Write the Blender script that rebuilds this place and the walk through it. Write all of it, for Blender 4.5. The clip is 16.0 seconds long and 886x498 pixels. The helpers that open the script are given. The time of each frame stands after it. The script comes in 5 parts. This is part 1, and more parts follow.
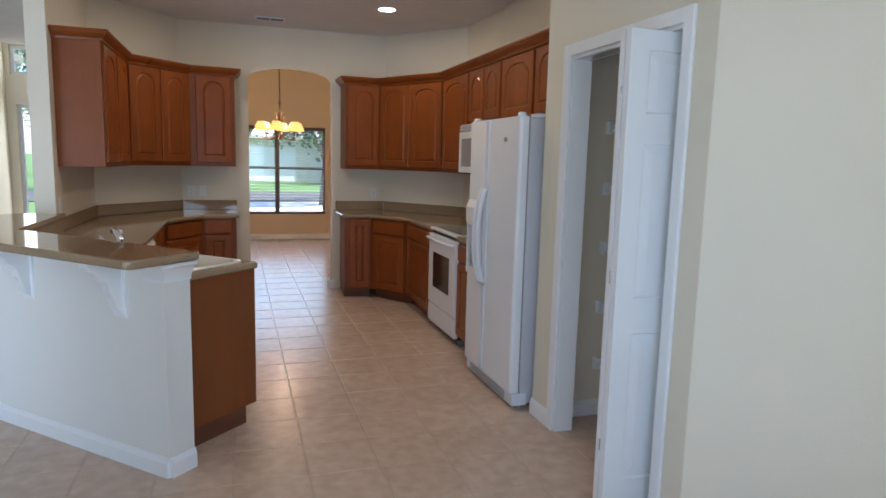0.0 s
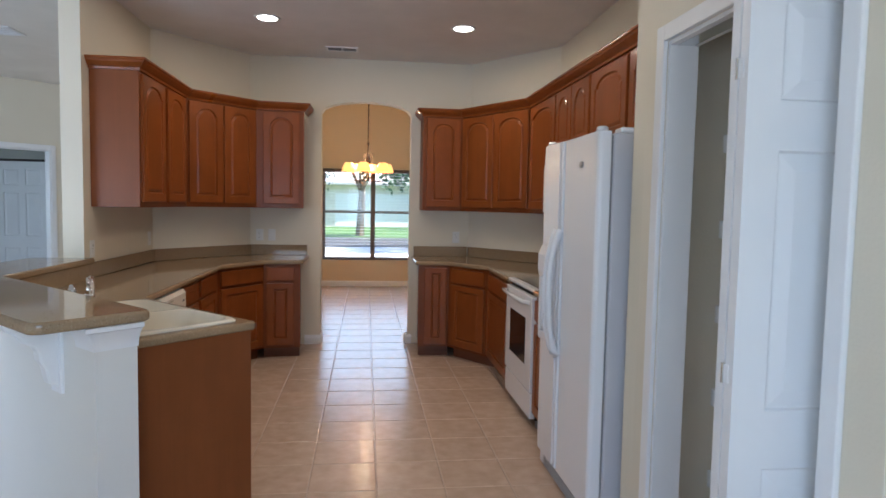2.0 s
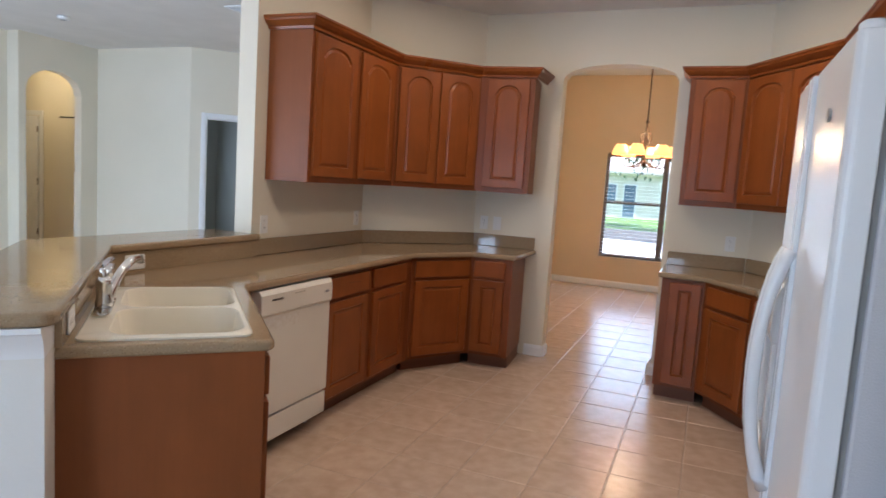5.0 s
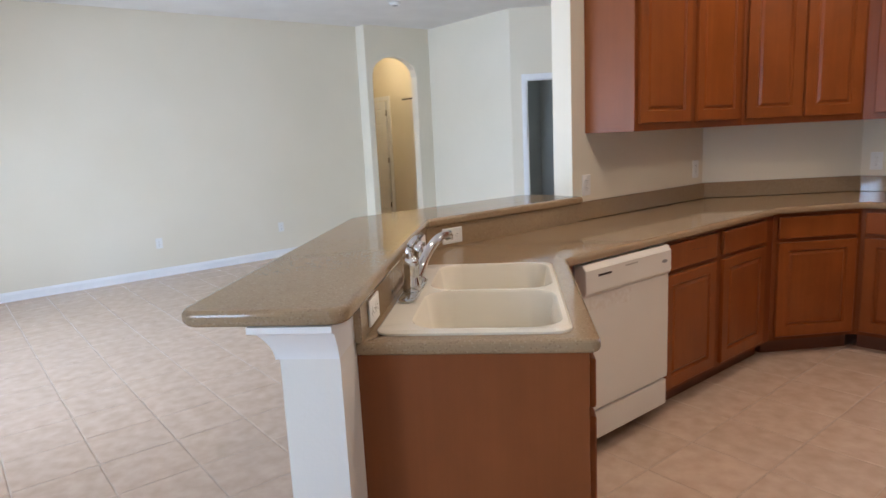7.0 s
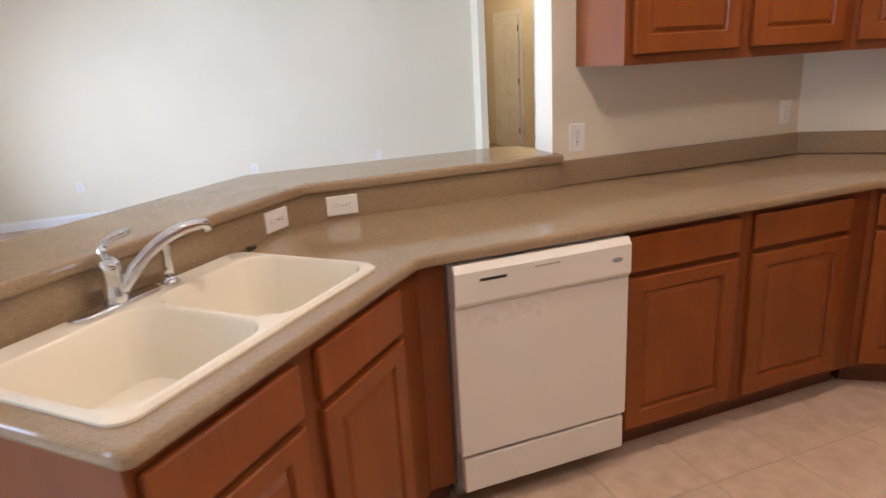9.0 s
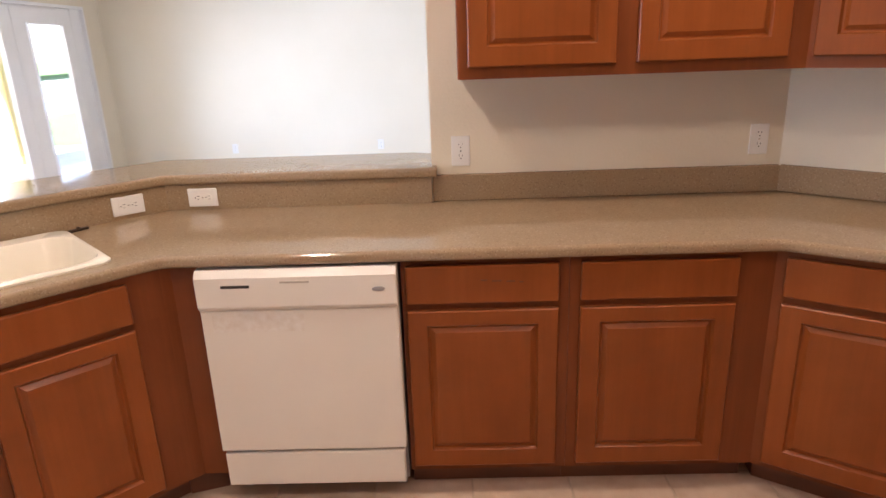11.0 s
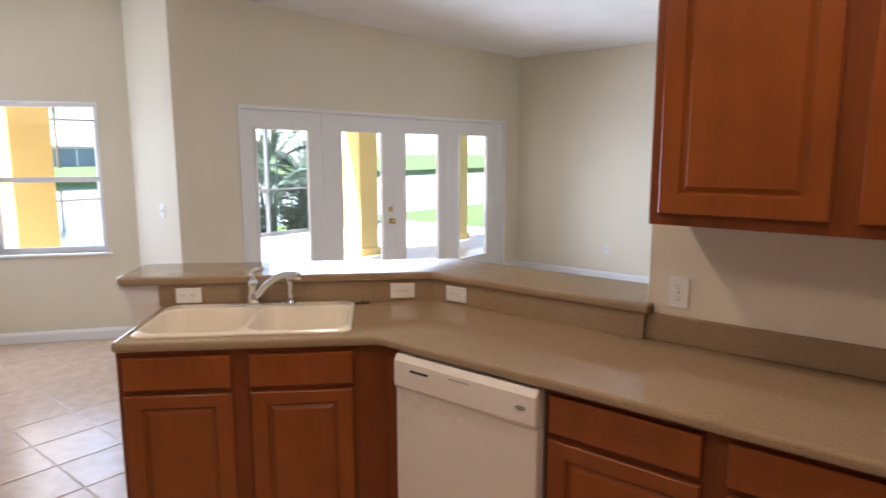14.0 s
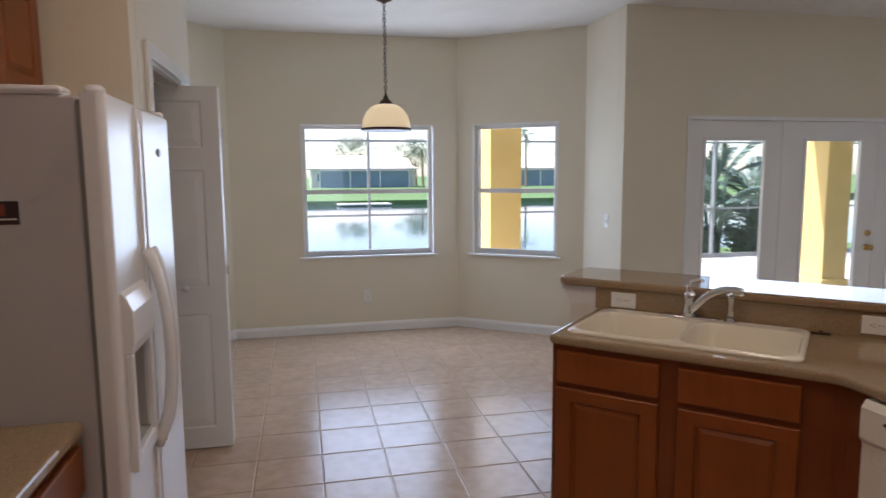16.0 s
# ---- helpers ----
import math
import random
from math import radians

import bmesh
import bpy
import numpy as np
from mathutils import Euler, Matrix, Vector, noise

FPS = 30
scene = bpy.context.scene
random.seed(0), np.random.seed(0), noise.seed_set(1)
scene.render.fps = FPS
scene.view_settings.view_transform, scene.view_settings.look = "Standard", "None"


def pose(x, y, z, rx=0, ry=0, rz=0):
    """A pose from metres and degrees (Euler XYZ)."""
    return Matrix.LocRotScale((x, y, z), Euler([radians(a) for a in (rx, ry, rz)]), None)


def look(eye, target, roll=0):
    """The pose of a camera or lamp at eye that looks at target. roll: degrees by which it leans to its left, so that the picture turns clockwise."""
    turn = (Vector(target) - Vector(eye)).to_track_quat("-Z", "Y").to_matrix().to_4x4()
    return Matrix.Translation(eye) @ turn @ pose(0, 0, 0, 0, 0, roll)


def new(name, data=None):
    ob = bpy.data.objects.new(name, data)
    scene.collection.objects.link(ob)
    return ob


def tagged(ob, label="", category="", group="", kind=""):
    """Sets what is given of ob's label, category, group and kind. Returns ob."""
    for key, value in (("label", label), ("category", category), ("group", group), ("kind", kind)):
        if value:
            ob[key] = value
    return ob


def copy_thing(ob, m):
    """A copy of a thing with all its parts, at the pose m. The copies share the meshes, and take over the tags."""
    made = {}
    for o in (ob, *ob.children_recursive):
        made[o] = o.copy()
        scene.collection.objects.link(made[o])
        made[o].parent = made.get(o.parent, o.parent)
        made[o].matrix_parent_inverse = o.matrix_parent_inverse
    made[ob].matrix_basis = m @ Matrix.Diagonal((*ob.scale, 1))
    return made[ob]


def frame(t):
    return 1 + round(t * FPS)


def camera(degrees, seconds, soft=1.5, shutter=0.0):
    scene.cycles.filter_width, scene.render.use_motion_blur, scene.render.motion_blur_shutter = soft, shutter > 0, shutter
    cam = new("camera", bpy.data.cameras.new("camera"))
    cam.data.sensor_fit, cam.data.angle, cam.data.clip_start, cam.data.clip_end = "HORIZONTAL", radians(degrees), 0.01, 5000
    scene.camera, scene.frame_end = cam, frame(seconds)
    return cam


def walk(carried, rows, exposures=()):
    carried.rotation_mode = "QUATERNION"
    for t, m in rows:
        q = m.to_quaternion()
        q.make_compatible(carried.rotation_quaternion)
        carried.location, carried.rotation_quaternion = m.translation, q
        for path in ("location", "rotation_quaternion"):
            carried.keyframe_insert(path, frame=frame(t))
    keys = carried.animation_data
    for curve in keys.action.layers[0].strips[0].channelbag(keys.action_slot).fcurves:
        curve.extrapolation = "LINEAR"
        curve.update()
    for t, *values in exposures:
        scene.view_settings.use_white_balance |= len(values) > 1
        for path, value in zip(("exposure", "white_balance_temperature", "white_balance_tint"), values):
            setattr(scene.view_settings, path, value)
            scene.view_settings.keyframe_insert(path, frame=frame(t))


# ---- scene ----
cam = camera(69.6, 16.0, soft=1.5, shutter=0.3)
PATH = [
    (0, (0.099, 0.125, 1.498), (0.712, 2.009, 1.226), 1.5),
    (0.5, (0.163, 0.247, 1.485), (0.668, 2.162, 1.208), 1.9),
    (1, (0.274, 0.447, 1.473), (0.732, 2.381, 1.253), 1.0),
    (1.5, (0.443, 0.681, 1.44), (0.849, 2.634, 1.295), -0.1),
    (2, (0.685, 0.924, 1.442), (0.927, 2.905, 1.306), 1.1),
    (2.5, (0.879, 1.176, 1.45), (0.92, 3.171, 1.322), -0.1),
    (3, (1.044, 1.463, 1.434), (0.962, 3.459, 1.335), -0.8),
    (3.2, (1.098, 1.567, 1.424), (0.96, 3.56, 1.33), -1.5),
    (5.3, (1.464, 2.202, 1.45), (0.589, 3.982, 1.191), 3.2),
    (5.5, (1.471, 2.215, 1.41), (0.513, 3.946, 1.118), 2.2),
    (6, (1.411, 2.254, 1.404), (0.228, 3.836, 1.097), 0.8),
    (6.5, (1.251, 2.35, 1.402), (-0.142, 3.735, 1.022), -1.9),
    (7, (1.134, 2.599, 1.415), (-0.406, 3.826, 1.066), -2.8),
    (7.5, (1.137, 2.877, 1.437), (-0.507, 3.899, 0.935), -2.2),
    (8, (1.134, 3.227, 1.436), (-0.531, 4.193, 0.891), -2.5),
    (8.5, (1.145, 3.61, 1.435), (-0.591, 4.454, 0.912), -2.3),
    (9, (1.159, 3.986, 1.45), (-0.641, 4.647, 0.88), -3.4),
    (9.2, (1.137, 4.116, 1.436), (-0.662, 4.805, 0.9), -1.9),
    (11.3, (1.347, 5.631, 1.507), (-0.553, 5.414, 0.921), -2.6),
    (11.5, (1.335, 5.754, 1.503), (-0.563, 5.442, 0.954), -2.7),
    (12, (1.227, 6.022, 1.492), (-0.677, 5.591, 1.055), -1.8),
    (12.5, (1.159, 6.225, 1.508), (-0.693, 5.569, 1.133), 0.1),
    (13, (1.147, 6.33, 1.543), (-0.621, 5.462, 1.194), 0.8),
    (13.5, (1.168, 6.285, 1.586), (-0.521, 5.258, 1.282), 0.4),
    (14, (1.207, 6.234, 1.622), (-0.325, 4.984, 1.322), -0.1),
    (14.5, (1.234, 6.177, 1.624), (-0.098, 4.717, 1.315), -0.2),
    (15, (1.23, 6.139, 1.605), (0.158, 4.479, 1.298), -0.5),
    (15.5, (1.198, 6.149, 1.589), (0.482, 4.301, 1.321), -0.2),
    (16, (1.17, 6.174, 1.556), (0.74, 4.234, 1.325), -0.4),
]
EXPOSURES = [(0.0, 1.55, 5800, 11), (1.5, 1.65, 5750, 11), (3.0, 1.78, 5880, 12), (5.5, 2.08, 5800, 13), (7.0, 2.2, 5900, 15), (9.0, 2.55, 6050, 19), (11.5, 2.88, 6100, 22), (12.5, 2.88, 6150, 20), (13.5, 2.42, 6350, 20), (14.5, 1.83, 6250, 18), (15.3, 1.46, 6150, 17), (16.0, 1.26, 6150, 18)]
walk(cam, [(t, look(eye, target, roll)) for t, eye, target, roll in PATH], EXPOSURES)

# ---- world, sun, large lights ----
world = bpy.data.worlds.new("world")
scene.world = world
world.use_nodes = True
sky = world.node_tree.nodes.new("ShaderNodeTexSky")
sky.sky_type, sky.sun_disc = "NISHITA", False
sky.sun_elevation, sky.sun_rotation = radians(58), radians(110)
world.node_tree.links.new(sky.outputs[0], world.node_tree.nodes["Background"].inputs[0])
world.node_tree.nodes["Background"].inputs[1].default_value = 0.15
sun = new("sun", bpy.data.lights.new("sun", "SUN"))
sun.data.energy, sun.data.angle, sun.data.color = 5.0, radians(0.5), (1.0, 0.95, 0.87)
sun.matrix_world = look((0, 0, 0), (-math.sin(radians(110)) * math.cos(radians(58)), -math.cos(radians(110)) * math.cos(radians(58)), -math.sin(radians(58))))


def window_light(name, place, target, wide, high, watts, colour):
    lamp = new(name, bpy.data.lights.new(name, "AREA"))
    lamp.data.shape, lamp.data.size, lamp.data.size_y = "RECTANGLE", wide, high
    lamp.data.energy, lamp.data.color = watts, colour
    lamp.matrix_world = look(place, target)
    return lamp


CAN_WATTS = 2.2
DAY = (0.64, 0.80, 1.0)
window_light("bay_light", (0.465, -0.135, 1.40), (0.465, 5, 1.40), 1.2, 1.25, 8.8, DAY)
window_light("side_light", (-0.885, 0.255, 1.40), (0.9, 2.6, 1.40), 0.85, 1.25, 4.0, DAY)
window_light("patio_light", (-3.75, 1.42, 1.0), (-4.0, 6, 1.0), 3.2, 1.7, 26, DAY).data.spread = radians(118)
window_light("dining_light", (0.81, 12.15, 1.25), (0.81, 5, 1.25), 1.7, 1.5, 7, DAY)

# Den fill lamp: stands at an added, unseen window to lift the room.
window_light("den_fill_light", (-7.55, 10.57, 1.38), (0, 10.57, 1.0), 1.3, 1.25, 8, DAY)
window_light("entry_light", (-2.735, 11.17, 1.21), (-2.735, 5, 1.0), 0.44, 1.85, 3, (0.95, 0.95, 0.9))
window_light("transom_light", (-2.44, 11.17, 2.81), (-2.44, 5, 2.0), 1.1, 0.38, 2, (0.95, 0.95, 0.9))


def bulb(name, place, watts, size, colour=(1.0, 0.72, 0.42)):
    lamp = new(name, bpy.data.lights.new(name, "POINT"))
    lamp.data.energy, lamp.data.shadow_soft_size, lamp.data.color = watts, size, colour
    lamp.location = place
    return lamp


# ---- materials ----
def mat(name, c1, c2=None, rough=0.5, metal=0.0, scale=6.0, detail=5.0, stretch=(1, 1, 1), bump=0.0, bscale=80.0, wear=0.0,
        coat=0.0, shift=0.0, spec=0.5, blotch=0.0, bsize=3.0, streak=0.0, speck=None):
    m = bpy.data.materials.new(name)
    m.use_nodes = True
    nt = m.node_tree
    bs = nt.nodes["Principled BSDF"]
    bs.inputs["Roughness"].default_value, bs.inputs["Metallic"].default_value = rough, metal
    bs.inputs["Coat Weight"].default_value, bs.inputs["Coat Roughness"].default_value = coat, 0.12
    bs.inputs["Specular IOR Level"].default_value = spec
    link = nt.links.new
    tc = nt.nodes.new("ShaderNodeTexCoord")
    mp = nt.nodes.new("ShaderNodeMapping")
    mp.inputs["Scale"].default_value = stretch
    link(tc.outputs["Object"], mp.inputs["Vector"])
    info = nt.nodes.new("ShaderNodeObjectInfo")
    far = nt.nodes.new("ShaderNodeMath")
    far.operation = "MULTIPLY"
    far.inputs[1].default_value = 37.0
    link(info.outputs["Random"], far.inputs[0])
    link(far.outputs[0], mp.inputs["Location"])
    nz = nt.nodes.new("ShaderNodeTexNoise")
    nz.inputs["Scale"].default_value, nz.inputs["Detail"].default_value = scale, detail
    link(mp.outputs[0], nz.inputs["Vector"])
    rp = nt.nodes.new("ShaderNodeValToRGB")
    rp.color_ramp.elements[0].position, rp.color_ramp.elements[1].position = 0.3, 0.7
    rp.color_ramp.elements[0].color, rp.color_ramp.elements[1].color = (*c1, 1), (*(c2 or c1), 1)
    link(nz.outputs["Fac"], rp.inputs[0])
    colour = rp.outputs[0]
    if shift:
        hs = nt.nodes.new("ShaderNodeHueSaturation")
        mr = nt.nodes.new("ShaderNodeMapRange")
        mr.inputs["To Min"].default_value, mr.inputs["To Max"].default_value = 1 - shift, 1 + shift
        link(info.outputs["Random"], mr.inputs["Value"])
        link(mr.outputs[0], hs.inputs["Value"])
        link(colour, hs.inputs["Color"])
        colour = hs.outputs[0]
    for amount, size, sx, sz in ((blotch, bsize, 1.0, 1.0), (streak, 1.0, 55.0, 1.6)):
        if not amount:
            continue
        mp2 = nt.nodes.new("ShaderNodeMapping")
        mp2.inputs["Scale"].default_value = (sx, sx, sz)
        link(tc.outputs["Object"], mp2.inputs["Vector"])
        link(far.outputs[0], mp2.inputs["Location"])
        n2 = nt.nodes.new("ShaderNodeTexNoise")
        n2.inputs["Scale"].default_value, n2.inputs["Detail"].default_value = size, 6.0
        n2.inputs["Roughness"].default_value = 0.62
        link(mp2.outputs[0], n2.inputs["Vector"])
        r2 = nt.nodes.new("ShaderNodeMapRange")
        r2.inputs["From Min"].default_value, r2.inputs["From Max"].default_value = 0.3, 0.7
        r2.inputs["To Min"].default_value, r2.inputs["To Max"].default_value = 1 - amount, 1 + amount
        link(n2.outputs["Fac"], r2.inputs["Value"])
        h2 = nt.nodes.new("ShaderNodeHueSaturation")
        link(r2.outputs[0], h2.inputs["Value"])
        link(colour, h2.inputs["Color"])
        colour = h2.outputs[0]
    if speck:
        vor = nt.nodes.new("ShaderNodeTexVoronoi")
        vor.inputs["Scale"].default_value = speck[0]
        link(tc.outputs["Object"], vor.inputs["Vector"])
        sep = nt.nodes.new("ShaderNodeSeparateColor")
        link(vor.outputs["Color"], sep.inputs[0])
        for channel, tint, share in zip(("Red", "Green"), speck[1:3], speck[3:5]):
            pick = nt.nodes.new("ShaderNodeMapRange")
            pick.inputs["From Min"].default_value, pick.inputs["From Max"].default_value = 1 - share, 1 - share * 0.8
            link(sep.outputs[channel], pick.inputs["Value"])
            mx = nt.nodes.new("ShaderNodeMix")
            mx.data_type = "RGBA"
            link(pick.outputs[0], mx.inputs["Factor"])
            link(colour, mx.inputs["A"])
            mx.inputs["B"].default_value = (*tint, 1)
            colour = mx.outputs["Result"]
    link(colour, bs.inputs["Base Color"])
    if wear:
        big = nt.nodes.new("ShaderNodeTexNoise")
        big.inputs["Scale"].default_value, big.inputs["Detail"].default_value = 1.7, 3.0
        link(tc.outputs["Object"], big.inputs["Vector"])
        rr = nt.nodes.new("ShaderNodeMapRange")
        rr.inputs["To Min"].default_value, rr.inputs["To Max"].default_value = max(rough - wear, 0.03), rough + wear
        link(big.outputs["Fac"], rr.inputs["Value"])
        link(rr.outputs[0], bs.inputs["Roughness"])
    if bump:
        fine = nt.nodes.new("ShaderNodeTexNoise")
        fine.inputs["Scale"].default_value, fine.inputs["Detail"].default_value = bscale, 4.0
        link(mp.outputs[0], fine.inputs["Vector"])
        bp = nt.nodes.new("ShaderNodeBump")
        bp.inputs["Strength"].default_value, bp.inputs["Distance"].default_value = bump, 0.004
        link(fine.outputs["Fac"], bp.inputs["Height"])
        link(bp.outputs[0], bs.inputs["Normal"])
    return m


def glow(name, colour, strength):
    m = bpy.data.materials.new(name)
    m.use_nodes = True
    bs = m.node_tree.nodes["Principled BSDF"]
    bs.inputs["Base Color"].default_value = (*colour, 1)
    bs.inputs["Emission Color"].default_value, bs.inputs["Emission Strength"].default_value = (*colour, 1), strength
    return m


def clear(name):
    m = bpy.data.materials.new(name)
    m.use_nodes = True
    nt = m.node_tree
    nt.nodes.remove(nt.nodes["Principled BSDF"])
    mix, tr, gl, fr = (nt.nodes.new("ShaderNode" + k) for k in ("MixShader", "BsdfTransparent", "BsdfGlossy", "LayerWeight"))
    fr.inputs["Blend"].default_value = 0.15
    dim = nt.nodes.new("ShaderNodeMath")
    dim.operation = "MULTIPLY_ADD"
    dim.inputs[1].default_value, dim.inputs[2].default_value = 0.4, 0.03
    nt.links.new(fr.outputs["Facing"], dim.inputs[0])
    gl.inputs["Roughness"].default_value = 0.02
    nt.links.new(dim.outputs[0], mix.inputs[0])
    nt.links.new(tr.outputs[0], mix.inputs[1])
    nt.links.new(gl.outputs[0], mix.inputs[2])
    nt.links.new(mix.outputs[0], nt.nodes["Material Output"].inputs["Surface"])
    return m


HALFWALL = mat("white_wall_paint", (0.75, 0.73, 0.675), (0.79, 0.77, 0.715), 0.7, scale=1.2, bump=0.25, bscale=90)
PAINT = mat("wall_paint", (0.735, 0.672, 0.532), (0.775, 0.71, 0.572), 0.75, scale=1.2, bump=0.25, bscale=90)
TAN = mat("dining_wall_tan", (0.70, 0.54, 0.345), (0.74, 0.58, 0.385), 0.75, scale=1.2, bump=0.25, bscale=90)
DENWALL = mat("den_grey_green", (0.36, 0.36, 0.32), (0.40, 0.40, 0.355), 0.8, scale=1.5, bump=0.2)
CEILING = mat("ceiling_paint", (0.74, 0.72, 0.68), (0.80, 0.78, 0.74), 0.9, scale=3, bump=0.6, bscale=45)
TRIM = mat("white_trim", (0.80, 0.80, 0.79), (0.84, 0.84, 0.83), 0.35, scale=2, bump=0.04, wear=0.06)
WOOD = mat("cherry_wood", (0.212, 0.054, 0.0102), (0.258, 0.071, 0.0145), 0.29, scale=2.6, detail=7, stretch=(4, 4, 0.6), bump=0.05, bscale=25, shift=0.07, spec=0.30, blotch=0.11, bsize=4.5, streak=0.055, wear=0.04)
FRAMEWOOD = mat("cherry_face_frame", (0.170, 0.044, 0.0105), (0.200, 0.054, 0.0135), 0.34, scale=2.6, detail=7, stretch=(4, 4, 0.6), bump=0.05, bscale=25, shift=0.04, spec=0.27, blotch=0.08, bsize=4.0, streak=0.08)
PANELWOOD = mat("cabinet_side_veneer", (0.21, 0.064, 0.0185), (0.231, 0.0715, 0.0212), 0.42, scale=2.5, detail=7, stretch=(4, 4, 0.5), bump=0.05, bscale=20, wear=0.06, shift=0.03, spec=0.28, blotch=0.07, bsize=3.5, streak=0.035)
TOEWOOD = mat("toe_kick_wood", (0.12, 0.04, 0.018), (0.16, 0.055, 0.024), 0.5, scale=4, stretch=(1, 1, 5))
STONE = mat("speckled_countertop", (0.302, 0.212, 0.124), (0.330, 0.234, 0.139), 0.07, scale=150, detail=3, wear=0.02, spec=0.55, blotch=0.035, bsize=9.0, speck=(240.0, (0.365, 0.270, 0.172), (0.262, 0.180, 0.105), 0.08, 0.08))
SINKM = mat("biscuit_enamel", (0.75, 0.69, 0.56), (0.79, 0.73, 0.60), 0.18, scale=2, wear=0.05)
WHITE = mat("white_appliance", (0.77, 0.78, 0.80), (0.79, 0.80, 0.82), 0.26, scale=2, bump=0.05, bscale=220, wear=0.0)
# White refrigerator side, greyed so that its colour holds the shade.
FRIDGESIDE = mat("white_textured_side_shaded", (0.54, 0.53, 0.55), (0.58, 0.57, 0.59), 0.45, scale=3, bump=0.25, bscale=260)
BISQUE = mat("bisque_appliance", (0.74, 0.70, 0.62), (0.77, 0.73, 0.65), 0.30, scale=3, bump=0.03, bscale=200, wear=0.05)
GREYPLASTIC = mat("grey_plastic", (0.25, 0.25, 0.25), (0.3, 0.3, 0.3), 0.45)
BLACK = mat("black_glass", (0.012, 0.012, 0.013), (0.02, 0.02, 0.02), 0.08, scale=3)
DARKGAP = mat("dark_gap", (0.03, 0.025, 0.02), (0.04, 0.03, 0.025), 0.7)
CHROME = mat("chrome", (0.72, 0.72, 0.72), (0.76, 0.76, 0.76), 0.12, metal=1.0, scale=12, wear=0.04)
BRASS = mat("brass", (0.62, 0.42, 0.15), (0.68, 0.47, 0.18), 0.25, metal=1.0)
IRON = mat("bronze_iron", (0.055, 0.035, 0.022), (0.09, 0.055, 0.033), 0.5, metal=0.6, scale=30)
OUTLET = mat("white_plastic", (0.78, 0.77, 0.73), (0.80, 0.79, 0.75), 0.35)
TILE = mat("beige_floor_tile", (0.50, 0.362, 0.262), (0.60, 0.445, 0.335), 0.235, scale=13, detail=8, bump=0.05, bscale=18, wear=0.07, shift=0.035)
TILE_FAR = mat("beige_floor_tile_joined", (0.50, 0.362, 0.262), (0.60, 0.445, 0.335), 0.235, scale=13, detail=8, bump=0.05, bscale=18, wear=0.07)
GROUT = mat("grout", (0.39, 0.28, 0.195), (0.45, 0.33, 0.235), 0.33, scale=20, bump=0.15)
FRAME = mat("white_window_frame", (0.72, 0.72, 0.71), (0.76, 0.76, 0.75), 0.4)
BROWNFRAME = mat("brown_window_frame", (0.10, 0.062, 0.04), (0.13, 0.082, 0.052), 0.5)
BLIND = mat("white_blind_slat", (0.76, 0.76, 0.74), (0.8, 0.8, 0.78), 0.5)
GLASS = clear("window_glass")
YELLOW = mat("yellow_stucco", (0.66, 0.47, 0.16), (0.72, 0.52, 0.19), 0.85, scale=4, bump=0.4, bscale=60)
CANLIGHT = glow("lit_bulb_glass", (1.0, 0.93, 0.80), 6.0)
SHADEGLASS = mat("alabaster_glass", (0.80, 0.62, 0.36), (0.86, 0.70, 0.44), 0.35, scale=7)
AMBER = glow("amber_lit_shade", (1.0, 0.50, 0.13), 0.55)
CREAMGLOW = glow("cream_lit_glass", (1.0, 0.80, 0.48), 0.17)


# ---- mesh helpers ----
def mesh_object(name, bm, material, parent=None, label="", smooth=False):
    me = bpy.data.meshes.new(name)
    bm.normal_update()
    bm.to_mesh(me)
    bm.free()
    if smooth:
        for p in me.polygons:
            p.use_smooth = True
    me.materials.append(material)
    ob = new(name, me)
    if parent:
        ob.parent = parent
    if label:
        ob["label"] = label
    return ob


def part(name, bm, material, parent, label="", smooth=False):
    return mesh_object(name, bm, material, parent, label, smooth)


def thing(name, m, label, category, group=""):
    ob = new(name)
    ob.empty_display_size = 0.1
    ob.matrix_world = m
    return tagged(ob, label, category, group)


def setting(name, bm, material, label=""):
    return tagged(mesh_object(name, bm, material), label or name.replace("_", " "), name.split("_")[0], "", "structure")


def bevelled(bm, edges, width, segments=2):
    bmesh.ops.bevel(bm, geom=edges, offset=width, segments=segments, affect="EDGES", profile=0.5)


def box(x0, x1, y0, y1, z0, z1, bevel=0.0, segments=2, into=None):
    bm = bmesh.new()
    bmesh.ops.create_cube(bm, size=1.0)
    for v in bm.verts:
        v.co = ((x0 + x1) / 2 + v.co.x * (x1 - x0), (y0 + y1) / 2 + v.co.y * (y1 - y0), (z0 + z1) / 2 + v.co.z * (z1 - z0))
    if bevel:
        bevelled(bm, bm.edges[:], bevel, segments)
    return pour(bm, into)


def pour(bm, into):
    if into is None:
        return bm
    me = bpy.data.meshes.new("tmp")
    bm.to_mesh(me)
    into.from_mesh(me)
    bm.free()
    bpy.data.meshes.remove(me)
    return into


def prism(points, z0, z1, bevel=0.0, segments=3, into=None, m=None):
    bm = bmesh.new()
    low = [bm.verts.new((x, y, z0)) for x, y in points]
    high = [bm.verts.new((x, y, z1)) for x, y in points]
    n = len(points)
    bm.faces.new(low[::-1])
    bm.faces.new(high)
    for i in range(n):
        bm.faces.new((low[i], low[(i + 1) % n], high[(i + 1) % n], high[i]))
    bmesh.ops.recalc_face_normals(bm, faces=bm.faces[:])
    if bevel:
        bevelled(bm, [e for e in bm.edges if abs(e.verts[0].co.z - e.verts[1].co.z) < 1e-6], bevel, segments)
    if m:
        bm.transform(m)
    return pour(bm, into)


